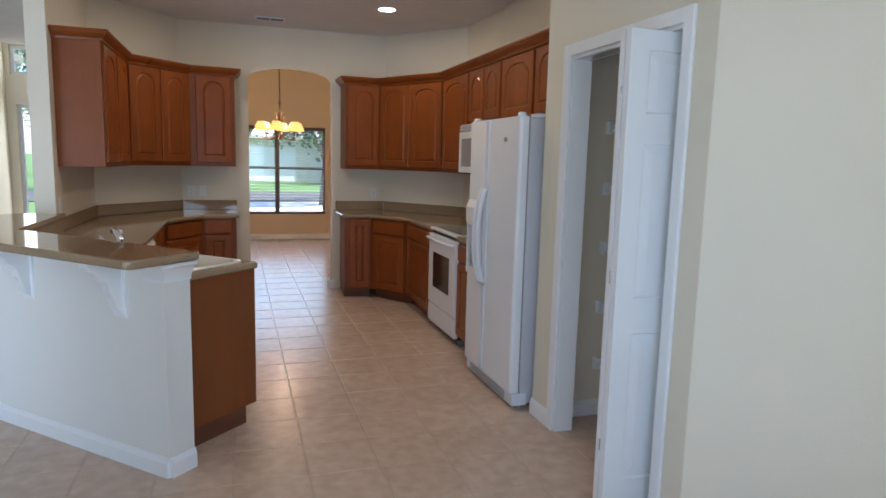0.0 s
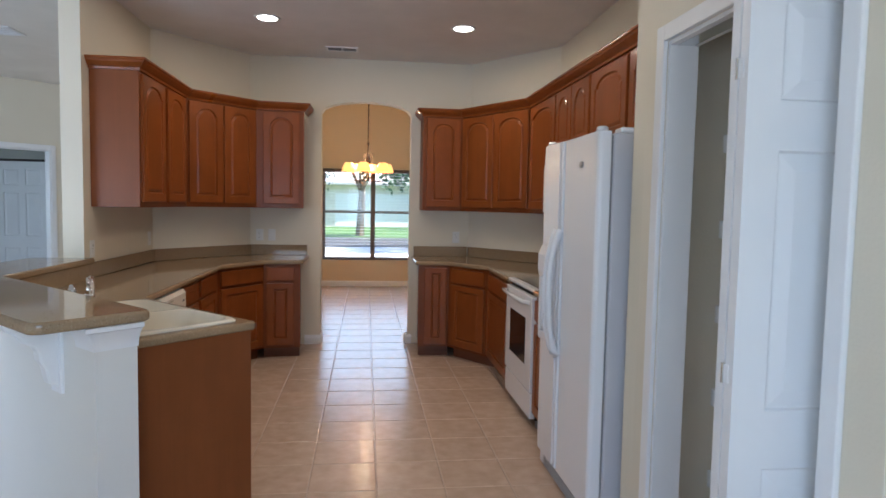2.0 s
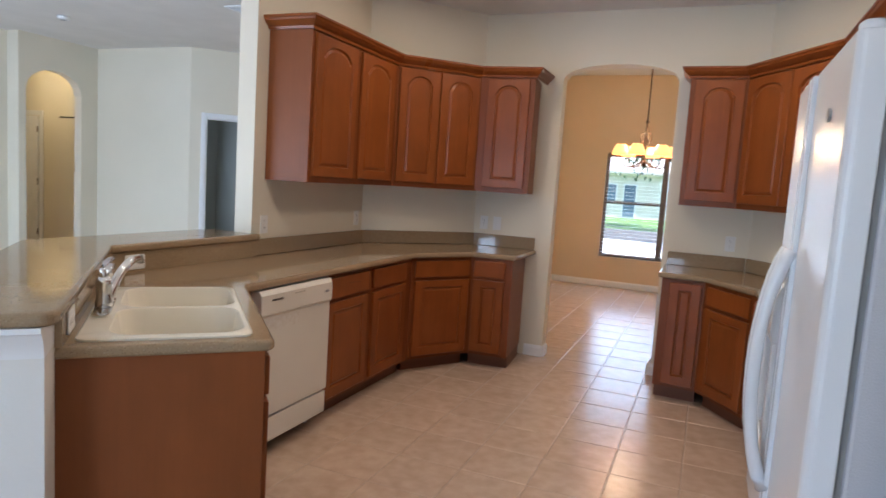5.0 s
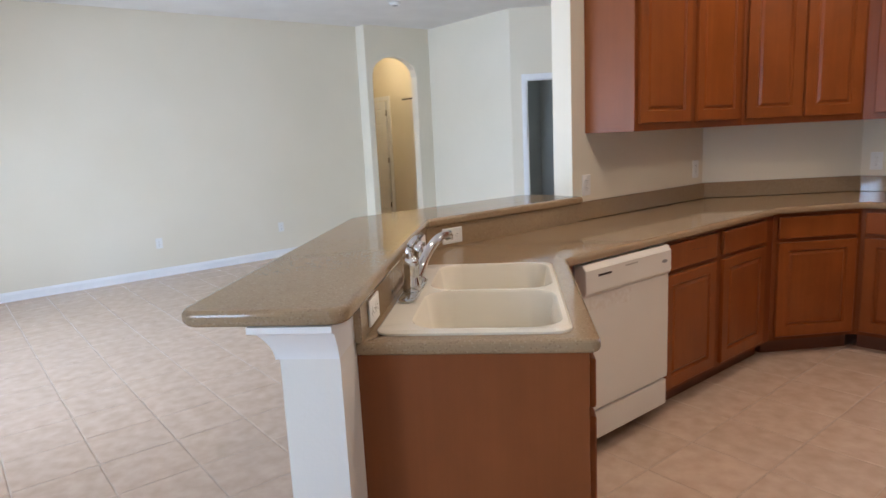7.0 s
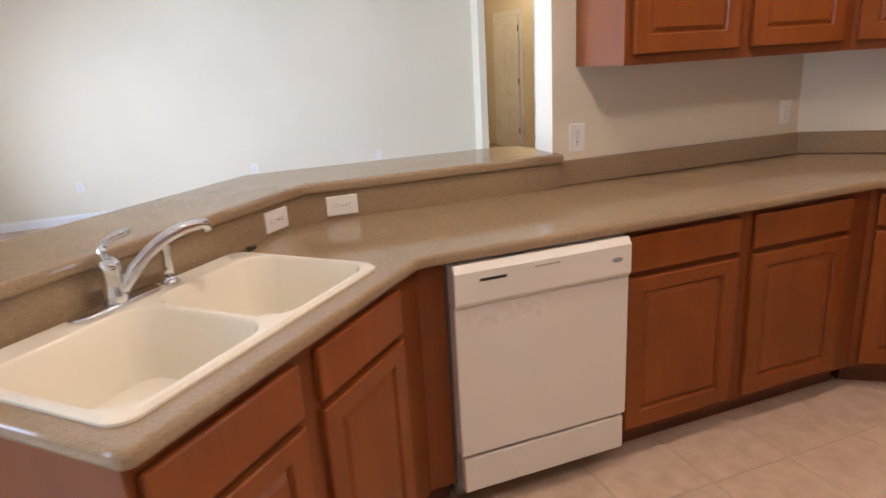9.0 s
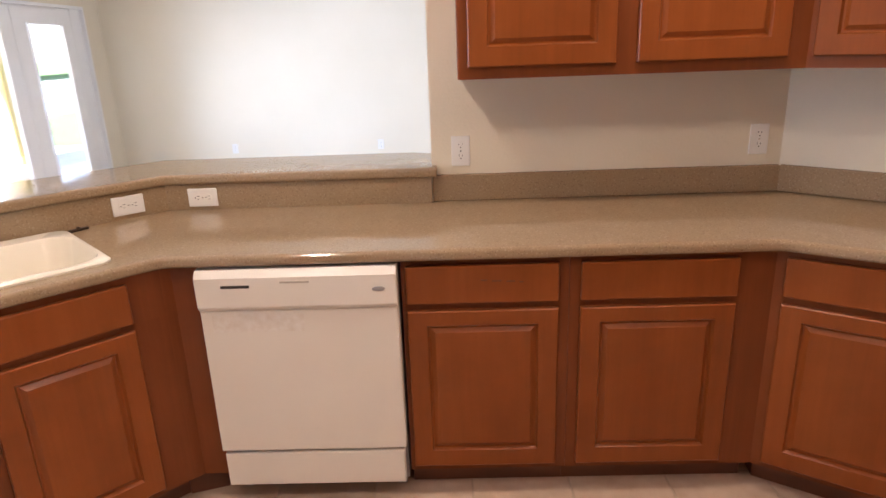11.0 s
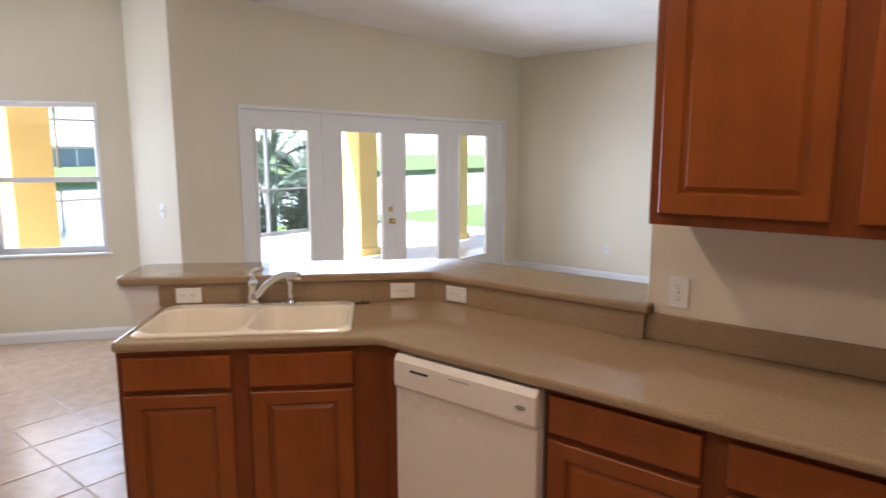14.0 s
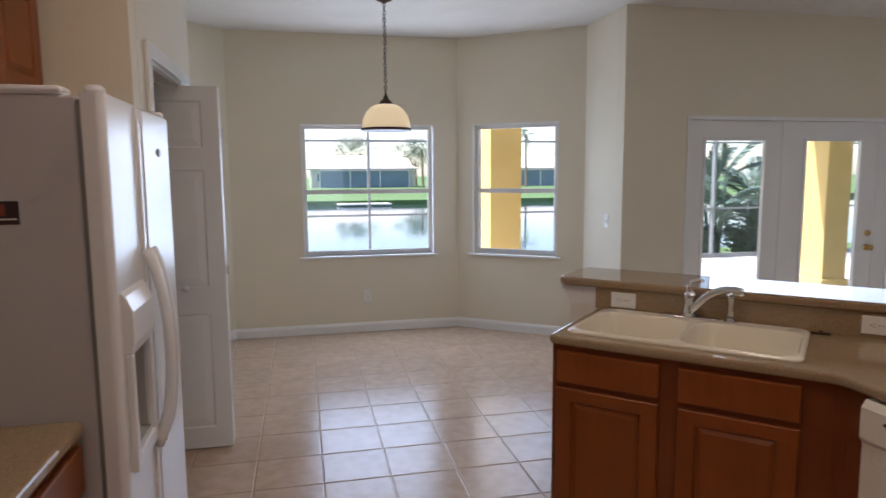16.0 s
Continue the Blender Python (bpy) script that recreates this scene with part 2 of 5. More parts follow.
def rounded(points, radii, steps=5):
    """Polygon with its corners rounded by the given radii."""
    out = []
    n = len(points)
    for i, (p, r) in enumerate(zip(points, radii)):
        p = Vector(p)
        if not r:
            out.append(tuple(p))
            continue
        a, b = (Vector(points[i - 1]) - p).normalized(), (Vector(points[(i + 1) % n]) - p).normalized()
        half = a.angle(b) / 2
        cut = r / math.tan(half)
        s, e, c = p + a * cut, p + b * cut, p + (a + b).normalized() * (r / math.sin(half))
        for k in range(steps + 1):
            q = s.lerp(e, k / steps) - c
            out.append(tuple(c + q.normalized() * r))
    return out


def lathe(profile, steps=24, into=None, m=None):
    bm = bmesh.new()
    rings = []
    for r, z in profile:
        rings.append([bm.verts.new((r * math.cos(2 * math.pi * k / steps), r * math.sin(2 * math.pi * k / steps), z)) for k in range(steps)])
    for a, b in zip(rings, rings[1:]):
        for k in range(steps):
            bm.faces.new((a[k], a[(k + 1) % steps], b[(k + 1) % steps], b[k]))
    if profile[0][0] > 0.0005:
        bm.faces.new(rings[0][::-1])
    if profile[-1][0] > 0.0005:
        bm.faces.new(rings[-1])
    bmesh.ops.remove_doubles(bm, verts=bm.verts[:], dist=0.0002)
    bmesh.ops.recalc_face_normals(bm, faces=bm.faces[:])
    if m:
        bm.transform(m)
    return pour(bm, into)


def tube(points, radius, steps=10, into=None):
    """A round bar along a line of points; radius may be a list."""
    bm = bmesh.new()
    pts = [Vector(p) for p in points]
    rings = []
    for i, p in enumerate(pts):
        d = (pts[min(i + 1, len(pts) - 1)] - pts[max(i - 1, 0)]).normalized()
        side = d.cross(Vector((0, 0, 1)) if abs(d.z) < 0.9 else Vector((1, 0, 0))).normalized()
        up = side.cross(d)
        r = radius[i] if isinstance(radius, (list, tuple)) else radius
        rings.append([bm.verts.new(p + side * r * math.cos(2 * math.pi * k / steps) + up * r * math.sin(2 * math.pi * k / steps)) for k in range(steps)])
    for a, b in zip(rings, rings[1:]):
        for k in range(steps):
            bm.faces.new((a[k], a[(k + 1) % steps], b[(k + 1) % steps], b[k]))
    bm.faces.new(rings[0][::-1])
    bm.faces.new(rings[-1])
    bmesh.ops.recalc_face_normals(bm, faces=bm.faces[:])
    return pour(bm, into)


def curve(p0, p1, p2, p3, n=10):
    p0, p1, p2, p3 = (Vector(p) for p in (p0, p1, p2, p3))
    return [p0 * (1 - t) ** 3 + p1 * 3 * t * (1 - t) ** 2 + p2 * 3 * t * t * (1 - t) + p3 * t ** 3 for t in (k / n for k in range(n + 1))]


# ---- large structure ----
TOP = 2.89


def along(p0, p1):
    """Local frame of a wall: x runs from p0 to p1, y goes into the wall (to the right of the way)."""
    d = Vector((p1[0] - p0[0], p1[1] - p0[1]))
    return pose(p0[0], p0[1], 0, 0, 0, math.degrees(math.atan2(d.y, d.x))), d.length


def wall(name, p0, p1, material, openings=(), thick=0.13, high=TOP, ends=(0.0, 0.0), low=-0.05, arch=None, label=""):
    m, length = along(p0, p1)
    bm = bmesh.new()
    at = -ends[0]
    for u0, u1, v0, v1 in sorted(openings):
        box(at, u0, -thick, 0, low, high, into=bm)
        if v0 > 0.01:
            box(u0, u1, -thick, 0, low, v0, into=bm)
        if arch:
            n = 28
            pts = [(u0, high)] + [(u0 + (u1 - u0) * k / n, v1 + arch * (1 - (2 * k / n - 1) ** 2) ** 0.5) for k in range(n + 1)] + [(u1, high)]
            prism(pts, 0, thick, into=bm, m=pose(0, 0, 0, 90, 0, 0))
        else:
            box(u0, u1, -thick, 0, v1, high, into=bm)
        at = u1
    box(at, length + ends[1], -thick, 0, low, high, into=bm)
    bm.transform(m)
    return setting(name, bm, material, label or "cream painted plaster wall")


def baseboard(p0, p1, skip=(), high=0.095):
    m, length = along(p0, p1)
    at = 0.0
    for u0, u1 in list(skip) + [(length, length)]:
        if u0 - at > 0.02:
            bm = prism([(0, 0), (0.016, 0), (0.016, high - 0.025), (0.009, high - 0.008), (0.006, high), (0, high)], at, u0)
            bm.transform(m @ Matrix(((0, 0, 1, 0), (1, 0, 0, 0.001), (0, 1, 0, 0), (0, 0, 0, 1))))
            setting("baseboard", bm, TRIM, "white painted wooden baseboard along the wall")
        at = u1


# inside faces run with the room on the left of the way
BAY_A, BAY_B, BAY_C, BAY_D = (1.82, -0.12), (-0.38, -0.12), (-1.40, 0.66), (-1.40, 1.38)
wall("wall_bay", BAY_B, BAY_A, PAINT, [(0.244, 1.538, 0.77, 2.05)], ends=(0.05, 0.05))
wall("wall_bay_side", BAY_C, BAY_B, PAINT, [(0.25, 1.12, 0.77, 2.05)], ends=(0.05, 0.05))
wall("wall_bay_return", BAY_D, BAY_C, PAINT, ends=(-0.13, 0.1))
wall("wall_patio", (-6.40, 1.38), BAY_D, PAINT, [(0.33, 4.425, 0, 2.03)], ends=(0.13, 0))
wall("wall_family", (-6.40, 7.30), (-6.40, 1.38), PAINT, ends=(0, 0))
wall("wall_family_jog", (-6.20, 7.30), (-6.40, 7.30), PAINT, ends=(-0.13, 0.13))
wall("wall_arch_hall", (-6.20, 8.36), (-6.20, 7.30), PAINT, [(0.24, 0.97, 0, 2.24)], arch=0.26, ends=(0.13, 0))
wall("wall_family_end", (-4.60, 8.36), (-6.20, 8.36), PAINT, ends=(0, 0.0))
wall("wall_den", (-3.10, 9.86), (-4.60, 8.36), PAINT, [(0.30, 1.93, 0, 2.05)], ends=(0, 0))
wall("wall_foyer_side", (-3.10, 11.20), (-3.10, 9.86), PAINT, high=3.4, ends=(0.13, -0.13))
wall("wall_front", (-0.95, 11.20), (-3.10, 11.20), PAINT, [(1.55, 2.02, 0.25, 2.17)], high=2.40, ends=(0, 0.13))
wall("wall_front_upper", (-0.95, 11.20), (-3.10, 11.20), PAINT, [(0.9, 2.08, 2.60, 3.02)], low=2.40, high=3.4, ends=(0, 0.13))
wall("wall_dining_side", (-0.82, 12.17), (-0.82, 7.63), TAN, high=3.4)
wall("wall_dining", (3.30, 12.17), (-0.95, 12.17), TAN, [(1.62, 3.36, 0.46, 2.05)], high=3.4, ends=(0.13, 0))
wall("wall_dining_far_side", (3.30, 7.63), (3.30, 12.17), TAN, high=3.4)
wall("wall_kitchen_back", (3.30, 7.50), (-0.46, 7.50), PAINT, [(2.165, 3.065, 0, 2.35)], arch=0.12, ends=(0.13, 0.81), high=3.4)
wall("wall_kitchen_corner", (-0.46, 7.50), (-1.14, 6.685), PAINT, ends=(0, 0))
wall("wall_kitchen_side", (-1.14, 7.50), (-1.14, 5.335), PAINT, ends=(0, 0))
wall("wall_range_corner", (2.42, 6.60), (1.75, 7.50), PAINT, ends=(0, 0))
wall("wall_range", (2.42, 3.48), (2.42, 6.60), PAINT, ends=(0, 0.9))
wall("wall_pantry_end", (1.786, 3.48), (2.42, 3.48), PAINT, thick=0.11, ends=(0, 0.2))
wall("wall_pantry", (1.785, 2.12), (1.785, 3.37), PAINT, [(0.18, 1.08, 0, 2.06)], thick=0.11)
wall("wall_pantry_side", (1.895, 2.23), (2.55, 2.23), PAINT, thick=0.10, ends=(0, 0.1))
wall("wall_pantry_back", (2.55, 2.23), (2.55, 3.37), PAINT, thick=0.10)
wall("wall_nook_corner", (2.45, 1.455), (1.785, 2.12), PAINT, ends=(0.05, 0))
wall("wall_nook_side", (2.45, 0.52), (2.45, 1.455), PAINT, ends=(0.05, 0.05))
wall("wall_nook_bay", BAY_A, (2.45, 0.52), PAINT, ends=(0.05, 0.05))
# hall behind the arch, den behind the double doorway
wall("wall_hall_end", (-9.20, 8.75), (-9.20, 6.9), PAINT, ends=(0.1, 0.1))
wall("wall_hall_side", (-6.33, 8.75), (-9.20, 8.75), PAINT)
wall("wall_hall_near", (-9.20, 6.9), (-6.53, 6.9), PAINT)
wall("wall_den_back", (-3.23, 12.17), (-7.6, 12.17), DENWALL, ends=(0, 0.1))
# The opening in the den's side wall is an unseen addition for daylight.
wall("wall_den_side", (-7.6, 12.17), (-7.6, 8.88), DENWALL, [(0.9, 2.3, 0.7, 2.05)])
wall("wall_den_near", (-7.6, 8.90), (-6.2, 8.90), DENWALL, thick=0.015)
wall("wall_den_lining", (-6.2, 8.51), (-4.76, 8.51), DENWALL, thick=0.005, ends=(0, 0))
wall("wall_den_flank", (-3.235, 10.0), (-3.235, 12.17), DENWALL, thick=0.003)

bm = box(-9.6, 5, -0.6, 7.565, TOP, TOP + 0.12)
box(-9.6, -0.89, 7.565, 10.09, TOP, TOP + 0.12, into=bm)
box(-9.6, -3.17, 10.09, 12.4, TOP, TOP + 0.12, into=bm)
setting("ceiling", bm, CEILING, "white textured plaster ceiling")
bm = box(-3.2, -0.8, 10.0, 11.4, 3.26, 3.36)
box(-3.1, -0.95, 10.09, 10.2, TOP + 0.12, 3.30, into=bm)
setting("ceiling_foyer", bm, CEILING, "raised white foyer ceiling")
setting("ceiling_dining", box(-0.9, 3.5, 7.56, 12.4, 3.2, 3.3), CEILING, "white dining room ceiling")
FLOOR = setting("floor", box(-9.4, 3.5, -0.30, 12.35, -0.12, -0.0025), GROUT, "grey-brown grout bed under beige floor tiles")

for p0, p1, skip in (
        (BAY_B, BAY_A, ()), (BAY_C, BAY_B, ()), (BAY_D, BAY_C, ()), ((-6.40, 1.38), BAY_D, ((0.32, 4.44),)),
        ((-6.40, 7.30), (-6.40, 1.38), ()), ((-6.20, 7.30), (-6.40, 7.30), ()), ((-6.20, 8.36), (-6.20, 7.30), ((0.24, 0.97),)),
        ((-4.60, 8.36), (-6.20, 8.36), ()), ((-3.10, 9.86), (-4.60, 8.36), ((0.24, 1.99),)),
        ((-0.82, 12.17), (-0.82, 7.63), ()), ((3.30, 12.17), (-0.82, 12.17), ()), ((3.3, 7.5), (1.115, 7.5), ((0.0, 2.13),)),
        ((0.235, 7.5), (-0.46, 7.5), ((0.16, 0.6),)), ((1.115, 7.63), (3.3, 7.63), ()), ((2.45, 1.455), (1.785, 2.12), ()),
        ((2.45, 0.52), (2.45, 1.455), ()), (BAY_A, (2.45, 0.52), ()), ((1.785, 2.12), (1.785, 3.48), ((0.12, 1.14),)),
        ((2.42, 3.37), (1.895, 3.37), ()), ((2.55, 2.23), (2.55, 3.37), ()), ((1.785, 3.48), (2.4, 3.48), ()),
        ((0.235, 7.63), (0.235, 7.5), ()), ((1.115, 7.5), (1.115, 7.63), ())):
    baseboard(p0, p1, skip)

def loops_mesh(loops, cap=True, into=None, close=True, base=False):
    bm = bmesh.new()
    rings = [[bm.verts.new(p) for p in loop] for loop in loops]
    for a, b in zip(rings, rings[1:]):
        n = len(a)
        for k in range(n if close else n - 1):
            bm.faces.new((a[k], a[(k + 1) % n], b[(k + 1) % n], b[k]))
    if cap:
        bm.faces.new(rings[-1])
    if base:
        bm.faces.new(rings[0][::-1])
    bmesh.ops.recalc_face_normals(bm, faces=bm.faces[:])
    return pour(bm, into)


# half wall of the breakfast bar: u runs up the slanted leg, v across it
R2 = math.sqrt(0.5)


def uv(u, v):
    return ((v - u) * R2, (v + u) * R2)


def corner(v):
    """Where the slanted leg's line at v meets the straight leg's line, which lies offset likewise."""
    x = -1.12 + (v - 2.235)
    return (x, v / R2 - x)


BARW = [uv(2.40, 2.092), uv(2.40, 2.235), corner(2.235), (-1.12, 5.335), (-1.26, 5.335), corner(2.092)]
setting("wall_bar", prism(BARW, -0.05, 1.015), HALFWALL, "white painted half wall of the breakfast bar")
loops = []
for k in range(13):
    t = k / 12
    g = 0.008 + 0.044 * (1 - math.cos(t * math.pi / 2)) if k < 10 else 0.052
    loops.append([(*uv(*q), 0.925 + 0.09 * t) for q in ((2.40 - g, 2.092 - g), (2.40 - g, 2.2362), (2.535, 2.2362), (2.535, 2.092 - g))])
cap = loops_mesh(loops, base=True)
setting("trim_bar", cap, TRIM, "white moulding at the head of the half wall")
for p0, p1 in ((uv(2.40, 2.235), uv(2.40, 2.092)), (uv(2.40, 2.092), corner(2.092)), (corner(2.092), (-1.26, 5.335))):
    baseboard(p0, p1)


# ---- windows and doors of the shell ----
def window(name, p0, p1, u0, u1, v0, v1, frame_mat, rail=0.5, lights=1, grid=False, sill=True, label="", category="window"):
    m, _ = along(p0, p1)
    w = thing(name, m @ pose((u0 + u1) / 2, 0, v0), label, category)
    w["kind"] = "structure"
    a, b, h = -(u1 - u0) / 2, (u1 - u0) / 2, v1 - v0
    bm = bmesh.new()
    f = 0.045
    box(a, a + f, -0.115, -0.055, 0, h, into=bm)
    box(b - f, b, -0.115, -0.055, 0, h, into=bm)
    box(a + f, b - f, -0.115, -0.055, 0, f, into=bm)
    box(a + f, b - f, -0.115, -0.055, h - f, h, into=bm)
    span = (b - a - 2 * f) / lights
    for k in range(1, lights):
        box(a + f + span * k - 0.04, a + f + span * k + 0.04, -0.115, -0.053, f, h - f, into=bm)
    part("window_frame", bm, frame_mat, w)
    for k in range(lights):
        x0, x1 = a + f + span * k + (0.04 if k else 0), a + f + span * (k + 1) - (0.04 if k < lights - 1 else 0)
        part("meeting_rail", box(x0, x1, -0.105, -0.062, h * rail - 0.022, h * rail + 0.022, 0.004), frame_mat, w)
        for z0, z1, y in ((f, h * rail - 0.022, -0.078), (h * rail + 0.022, h - f, -0.095)):
            pane = part("pane", box(x0, x1, y - 0.002, y + 0.002, z0, z1), GLASS, w)
            pane.visible_shadow = False
        if grid:
            part("muntin", box((x0 + x1) / 2 - 0.006, (x0 + x1) / 2 + 0.006, -0.092, -0.084, f, h - f), frame_mat, w)
    if sill:
        part("window_sill", box(a - 0.035, b + 0.035, -0.055, 0.028, -0.022, 0.0, 0.005), TRIM, w, "white sill")
        edge = bmesh.new()
        for x0, x1, z0, z1 in ((a, a + 0.012, 0, h), (b - 0.012, b, 0, h), (a + 0.012, b - 0.012, h - 0.012, h)):
            box(x0, x1, -0.055, 0.003, z0, z1, into=edge)
        part("reveal", edge, TRIM, w)
    return w


window("window_1", BAY_B, BAY_A, 0.244, 1.538, 0.77, 2.05, FRAME, 0.49, grid=False, label="white single-hung window in the breakfast bay")
window("window_2", BAY_C, BAY_B, 0.25, 1.12, 0.77, 2.05, FRAME, 0.49, label="narrow white single-hung window in the slanted bay wall")
window("window_3", (3.30, 12.17), (-0.95, 12.17), 1.62, 3.36, 0.46, 2.05, BROWNFRAME, 0.53, lights=2, sill=False, label="brown twin single-hung dining room window")
window("window_4", (-0.95, 11.20), (-3.10, 11.20), 1.55, 2.02, 0.25, 2.17, FRAME, 0.999, sill=False, label="tall white sidelight window beside the entrance")
window("window_5", (-0.95, 11.20), (-3.10, 11.20), 0.9, 2.08, 2.60, 3.02, FRAME, 0.999, sill=False, label="white transom window above the entrance")

# Unseen window, put in only to brighten the den.
window("window_6", (-7.6, 12.17), (-7.6, 8.88), 0.9, 2.3, 0.7, 2.05, FRAME, 0.49, label="unseen white single-hung window, added to light the den")

# patio doors: two fixed lights and a pair of doors between them
m, _ = along((-6.40, 1.38), BAY_D)
unit = 3.92 / 4
bm = bmesh.new()
D0 = 0.505
box(0.33, 0.352, -0.125, 0.010, 0, 2.03, into=bm)
box(0.352, D0 + 0.03, -0.125, -0.035, 0, 2.0, into=bm)
box(4.395, 4.425, -0.125, 0.012, 0, 2.03, into=bm)
box(0.352, 4.395, -0.125, 0.012, 2.0, 2.03, into=bm)
for k in (1, 3):
    box(D0 + unit * k - 0.03, D0 + unit * k + 0.03, -0.12, -0.034, 0, 2.0, into=bm)
bm.transform(m)
setting("door_frame_patio", bm, TRIM, "white frame around the patio doors")
for k in range(4):
    x0 = D0 + unit * k + (0.032 if k != 2 else 0.002)
    x1 = D0 + unit * (k + 1) - (0.032 if k != 1 else 0.002)
    d = thing(f"door_{k + 1}", m @ pose((x0 + x1) / 2, -0.06, 0.012), "white French patio door with a full glass pane" if k in (1, 2) else "fixed white glazed side panel of the patio doors", "door")
    d["kind"] = "structure"
    h = (x1 - x0) / 2
    side = h - 0.30
    bm = bmesh.new()
    box(-h, -h + side, -0.022, 0.022, 0, 1.985, into=bm)
    box(h - side, h, -0.022, 0.022, 0, 1.985, into=bm)
    box(-h + side, h - side, -0.022, 0.022, 0, 0.26, into=bm)
    box(-h + side, h - side, -0.022, 0.022, 1.83, 1.985, into=bm)
    part("door_leaf", bm, TRIM, d)
    bm = bmesh.new()
    for a in ((-h + side - 0.012, -h + side + 0.014, 0.25, 1.84), (h - side - 0.014, h - side + 0.012, 0.25, 1.84)):
        box(a[0], a[1], 0.022, 0.032, a[2], a[3], 0.003, into=bm)
    for z in (0.25, 1.815):
        box(-h + side + 0.014, h - side - 0.014, 0.022, 0.032, z, z + 0.025, 0.003, into=bm)
    part("glazing_bead", bm, TRIM, d)
    pane = part("pane", box(-h + side, h - side, -0.003, 0.003, 0.26, 1.83), GLASS, d)
    pane.visible_shadow = False
    if k == 2:
        for z, r in ((0.86, 0.028), (0.99, 0.022)):
            part("door_knob", lathe([(0.03, 0), (0.03, 0.006), (0.012, 0.01), (0.012, 0.03), (r, 0.042), (r, 0.058), (0.006, 0.066)] if z < 0.9 else [(0.028, 0), (0.028, 0.014), (0.02, 0.02), (0.004, 0.022)], 16, m=pose(-h + 0.06, 0.022, z, -90, 0, 0)), BRASS, d, "brass knob" if z < 0.9 else "brass deadbolt", True)


def casing(p0, p1, u0, u1, v1, wide=0.06, name="trim_doorway"):
    m, _ = along(p0, p1)
    bm = bmesh.new()
    box(u0 - wide, u0, 0.0, 0.018, 0, v1 + wide, 0.004, into=bm)
    box(u1, u1 + wide, 0.0, 0.018, 0, v1 + wide, 0.004, into=bm)
    box(u0, u1, 0.0, 0.018, v1, v1 + wide, 0.004, into=bm)
    bm.transform(m @ pose(0, 0.001, 0))
    return setting(name, bm, TRIM, "white door casing")


casing((1.785, 2.12), (1.785, 3.37), 0.18, 1.08, 2.06)
casing((-3.10, 9.86), (-4.60, 8.36), 0.30, 1.93, 2.05)
bm = bmesh.new()
m, _ = along((-3.10, 9.86), (-4.60, 8.36))
for u in (0.30, 1.915):
    box(u, u + 0.015, -0.13, 0, 0, 2.05, into=bm)
box(0.315, 1.915, -0.13, 0, 2.035, 2.05, into=bm)
bm.transform(m)
setting("door_lining_den", bm, TRIM, "white lining of the double doorway")
bm = bmesh.new()
box(1.7855, 1.895, 2.30, 2.315, 0, 2.06, into=bm)
box(1.7855, 1.895, 3.185, 3.20, 0, 2.06, into=bm)
box(1.7855, 1.895, 2.315, 3.185, 2.045, 2.06, into=bm)
setting("door_lining_pantry", bm, TRIM, "white lining of the pantry doorway")


def panel_loops(x0, x1, z0, z1, yf, arch=0.0, depth=0.011, ring=0.045, n=14):
    """Loops of a raised field: opening edge, groove, field edge; the head may rise in the middle."""
    def loop(inset, y, lift):
        a, b, c, d = x0 + inset, x1 - inset, z0 + inset, z1 - inset - arch
        pts = [(a, y, c), (b, y, c), (b, y, d)]
        for k in range(1, n):
            s = 1 - 2 * k / n
            rise = arch * math.sqrt(max(0.0, 1 - (s / 0.86) ** 2))
            pts.append((a + (b - a) * (s + 1) / 2, y, d + rise))
        pts.append((a, y, d))
        return pts
    return [loop(0, yf, 0), loop(0.006, yf + depth, 0), loop(0.012, yf + depth, 0), loop(ring, yf + 0.002, 0)]


def raised_door(x0, x1, z0, z1, y=-0.02, thick=0.02, stile=0.062, arch=0.0, into=None, n=20):
    """A board with a raised field. Its front looks to -y."""
    def rect(inset, yy):
        a, b, c, d = x0 + inset, x1 - inset, z0 + inset, z1 - inset
        return [(a, yy, c), (b, yy, c), (b, yy, d)] + [(b - (b - a) * k / n, yy, d) for k in range(1, n)] + [(a, yy, d)]
    field = panel_loops(x0 + stile, x1 - stile, z0 + stile, z1 - stile * 0.8, y, arch, n=n, ring=min(0.026, (x1 - x0) * 0.10))
    return loops_mesh([rect(0, y + thick), rect(0, y + 0.004), rect(0.004, y)] + field, base=True, into=into)


def slab_front(x0, x1, z0, z1, y=-0.02, thick=0.02, into=None):
    return box(x0, x1, y, y + thick, z0, z1, 0.006, 2, into)


def cabinet(name, label, a, b, depth, z0, z1, fronts, group, back=(0.0, 0.0), toe=0.0, sides=(), hollow=0.0):
    m, w = along(a, b)
    c = thing(name, m, label, "cabinet", group)
    part("body", prism([(0, 0), (w, 0), (w - back[1], depth), (back[0], depth)], z0 + toe, z1 - hollow), FRAMEWOOD, c)
    if hollow:
        part("face_frame", box(0, w, 0, 0.022, z1 - hollow, z1), FRAMEWOOD, c)
    if toe:
        part("toe_kick", prism([(0.0, 0.075), (w, 0.075), (w - back[1], depth - 0.01), (back[0], depth - 0.01)], z0, z0 + toe - 0.001), TOEWOOD, c, "darker recessed toe kick")
    for s in sides:
        x = -0.006 if s == 0 else w
        part("side_panel", box(x, x + 0.006, -0.001, depth, z0 + (0.0 if not toe else toe), z1, 0.0015), PANELWOOD, c, "pinkish veneered side panel")
    for kind, u0, u1, v0, v1 in fronts:
        if kind == "drawer":
            part("drawer_front", slab_front(u0, u1, v0, v1), WOOD, c)
        else:
            part("cabinet_door", raised_door(u0, u1, v0, v1, arch=0.06 if kind == "arch" else 0.0), WOOD, c)
    return c


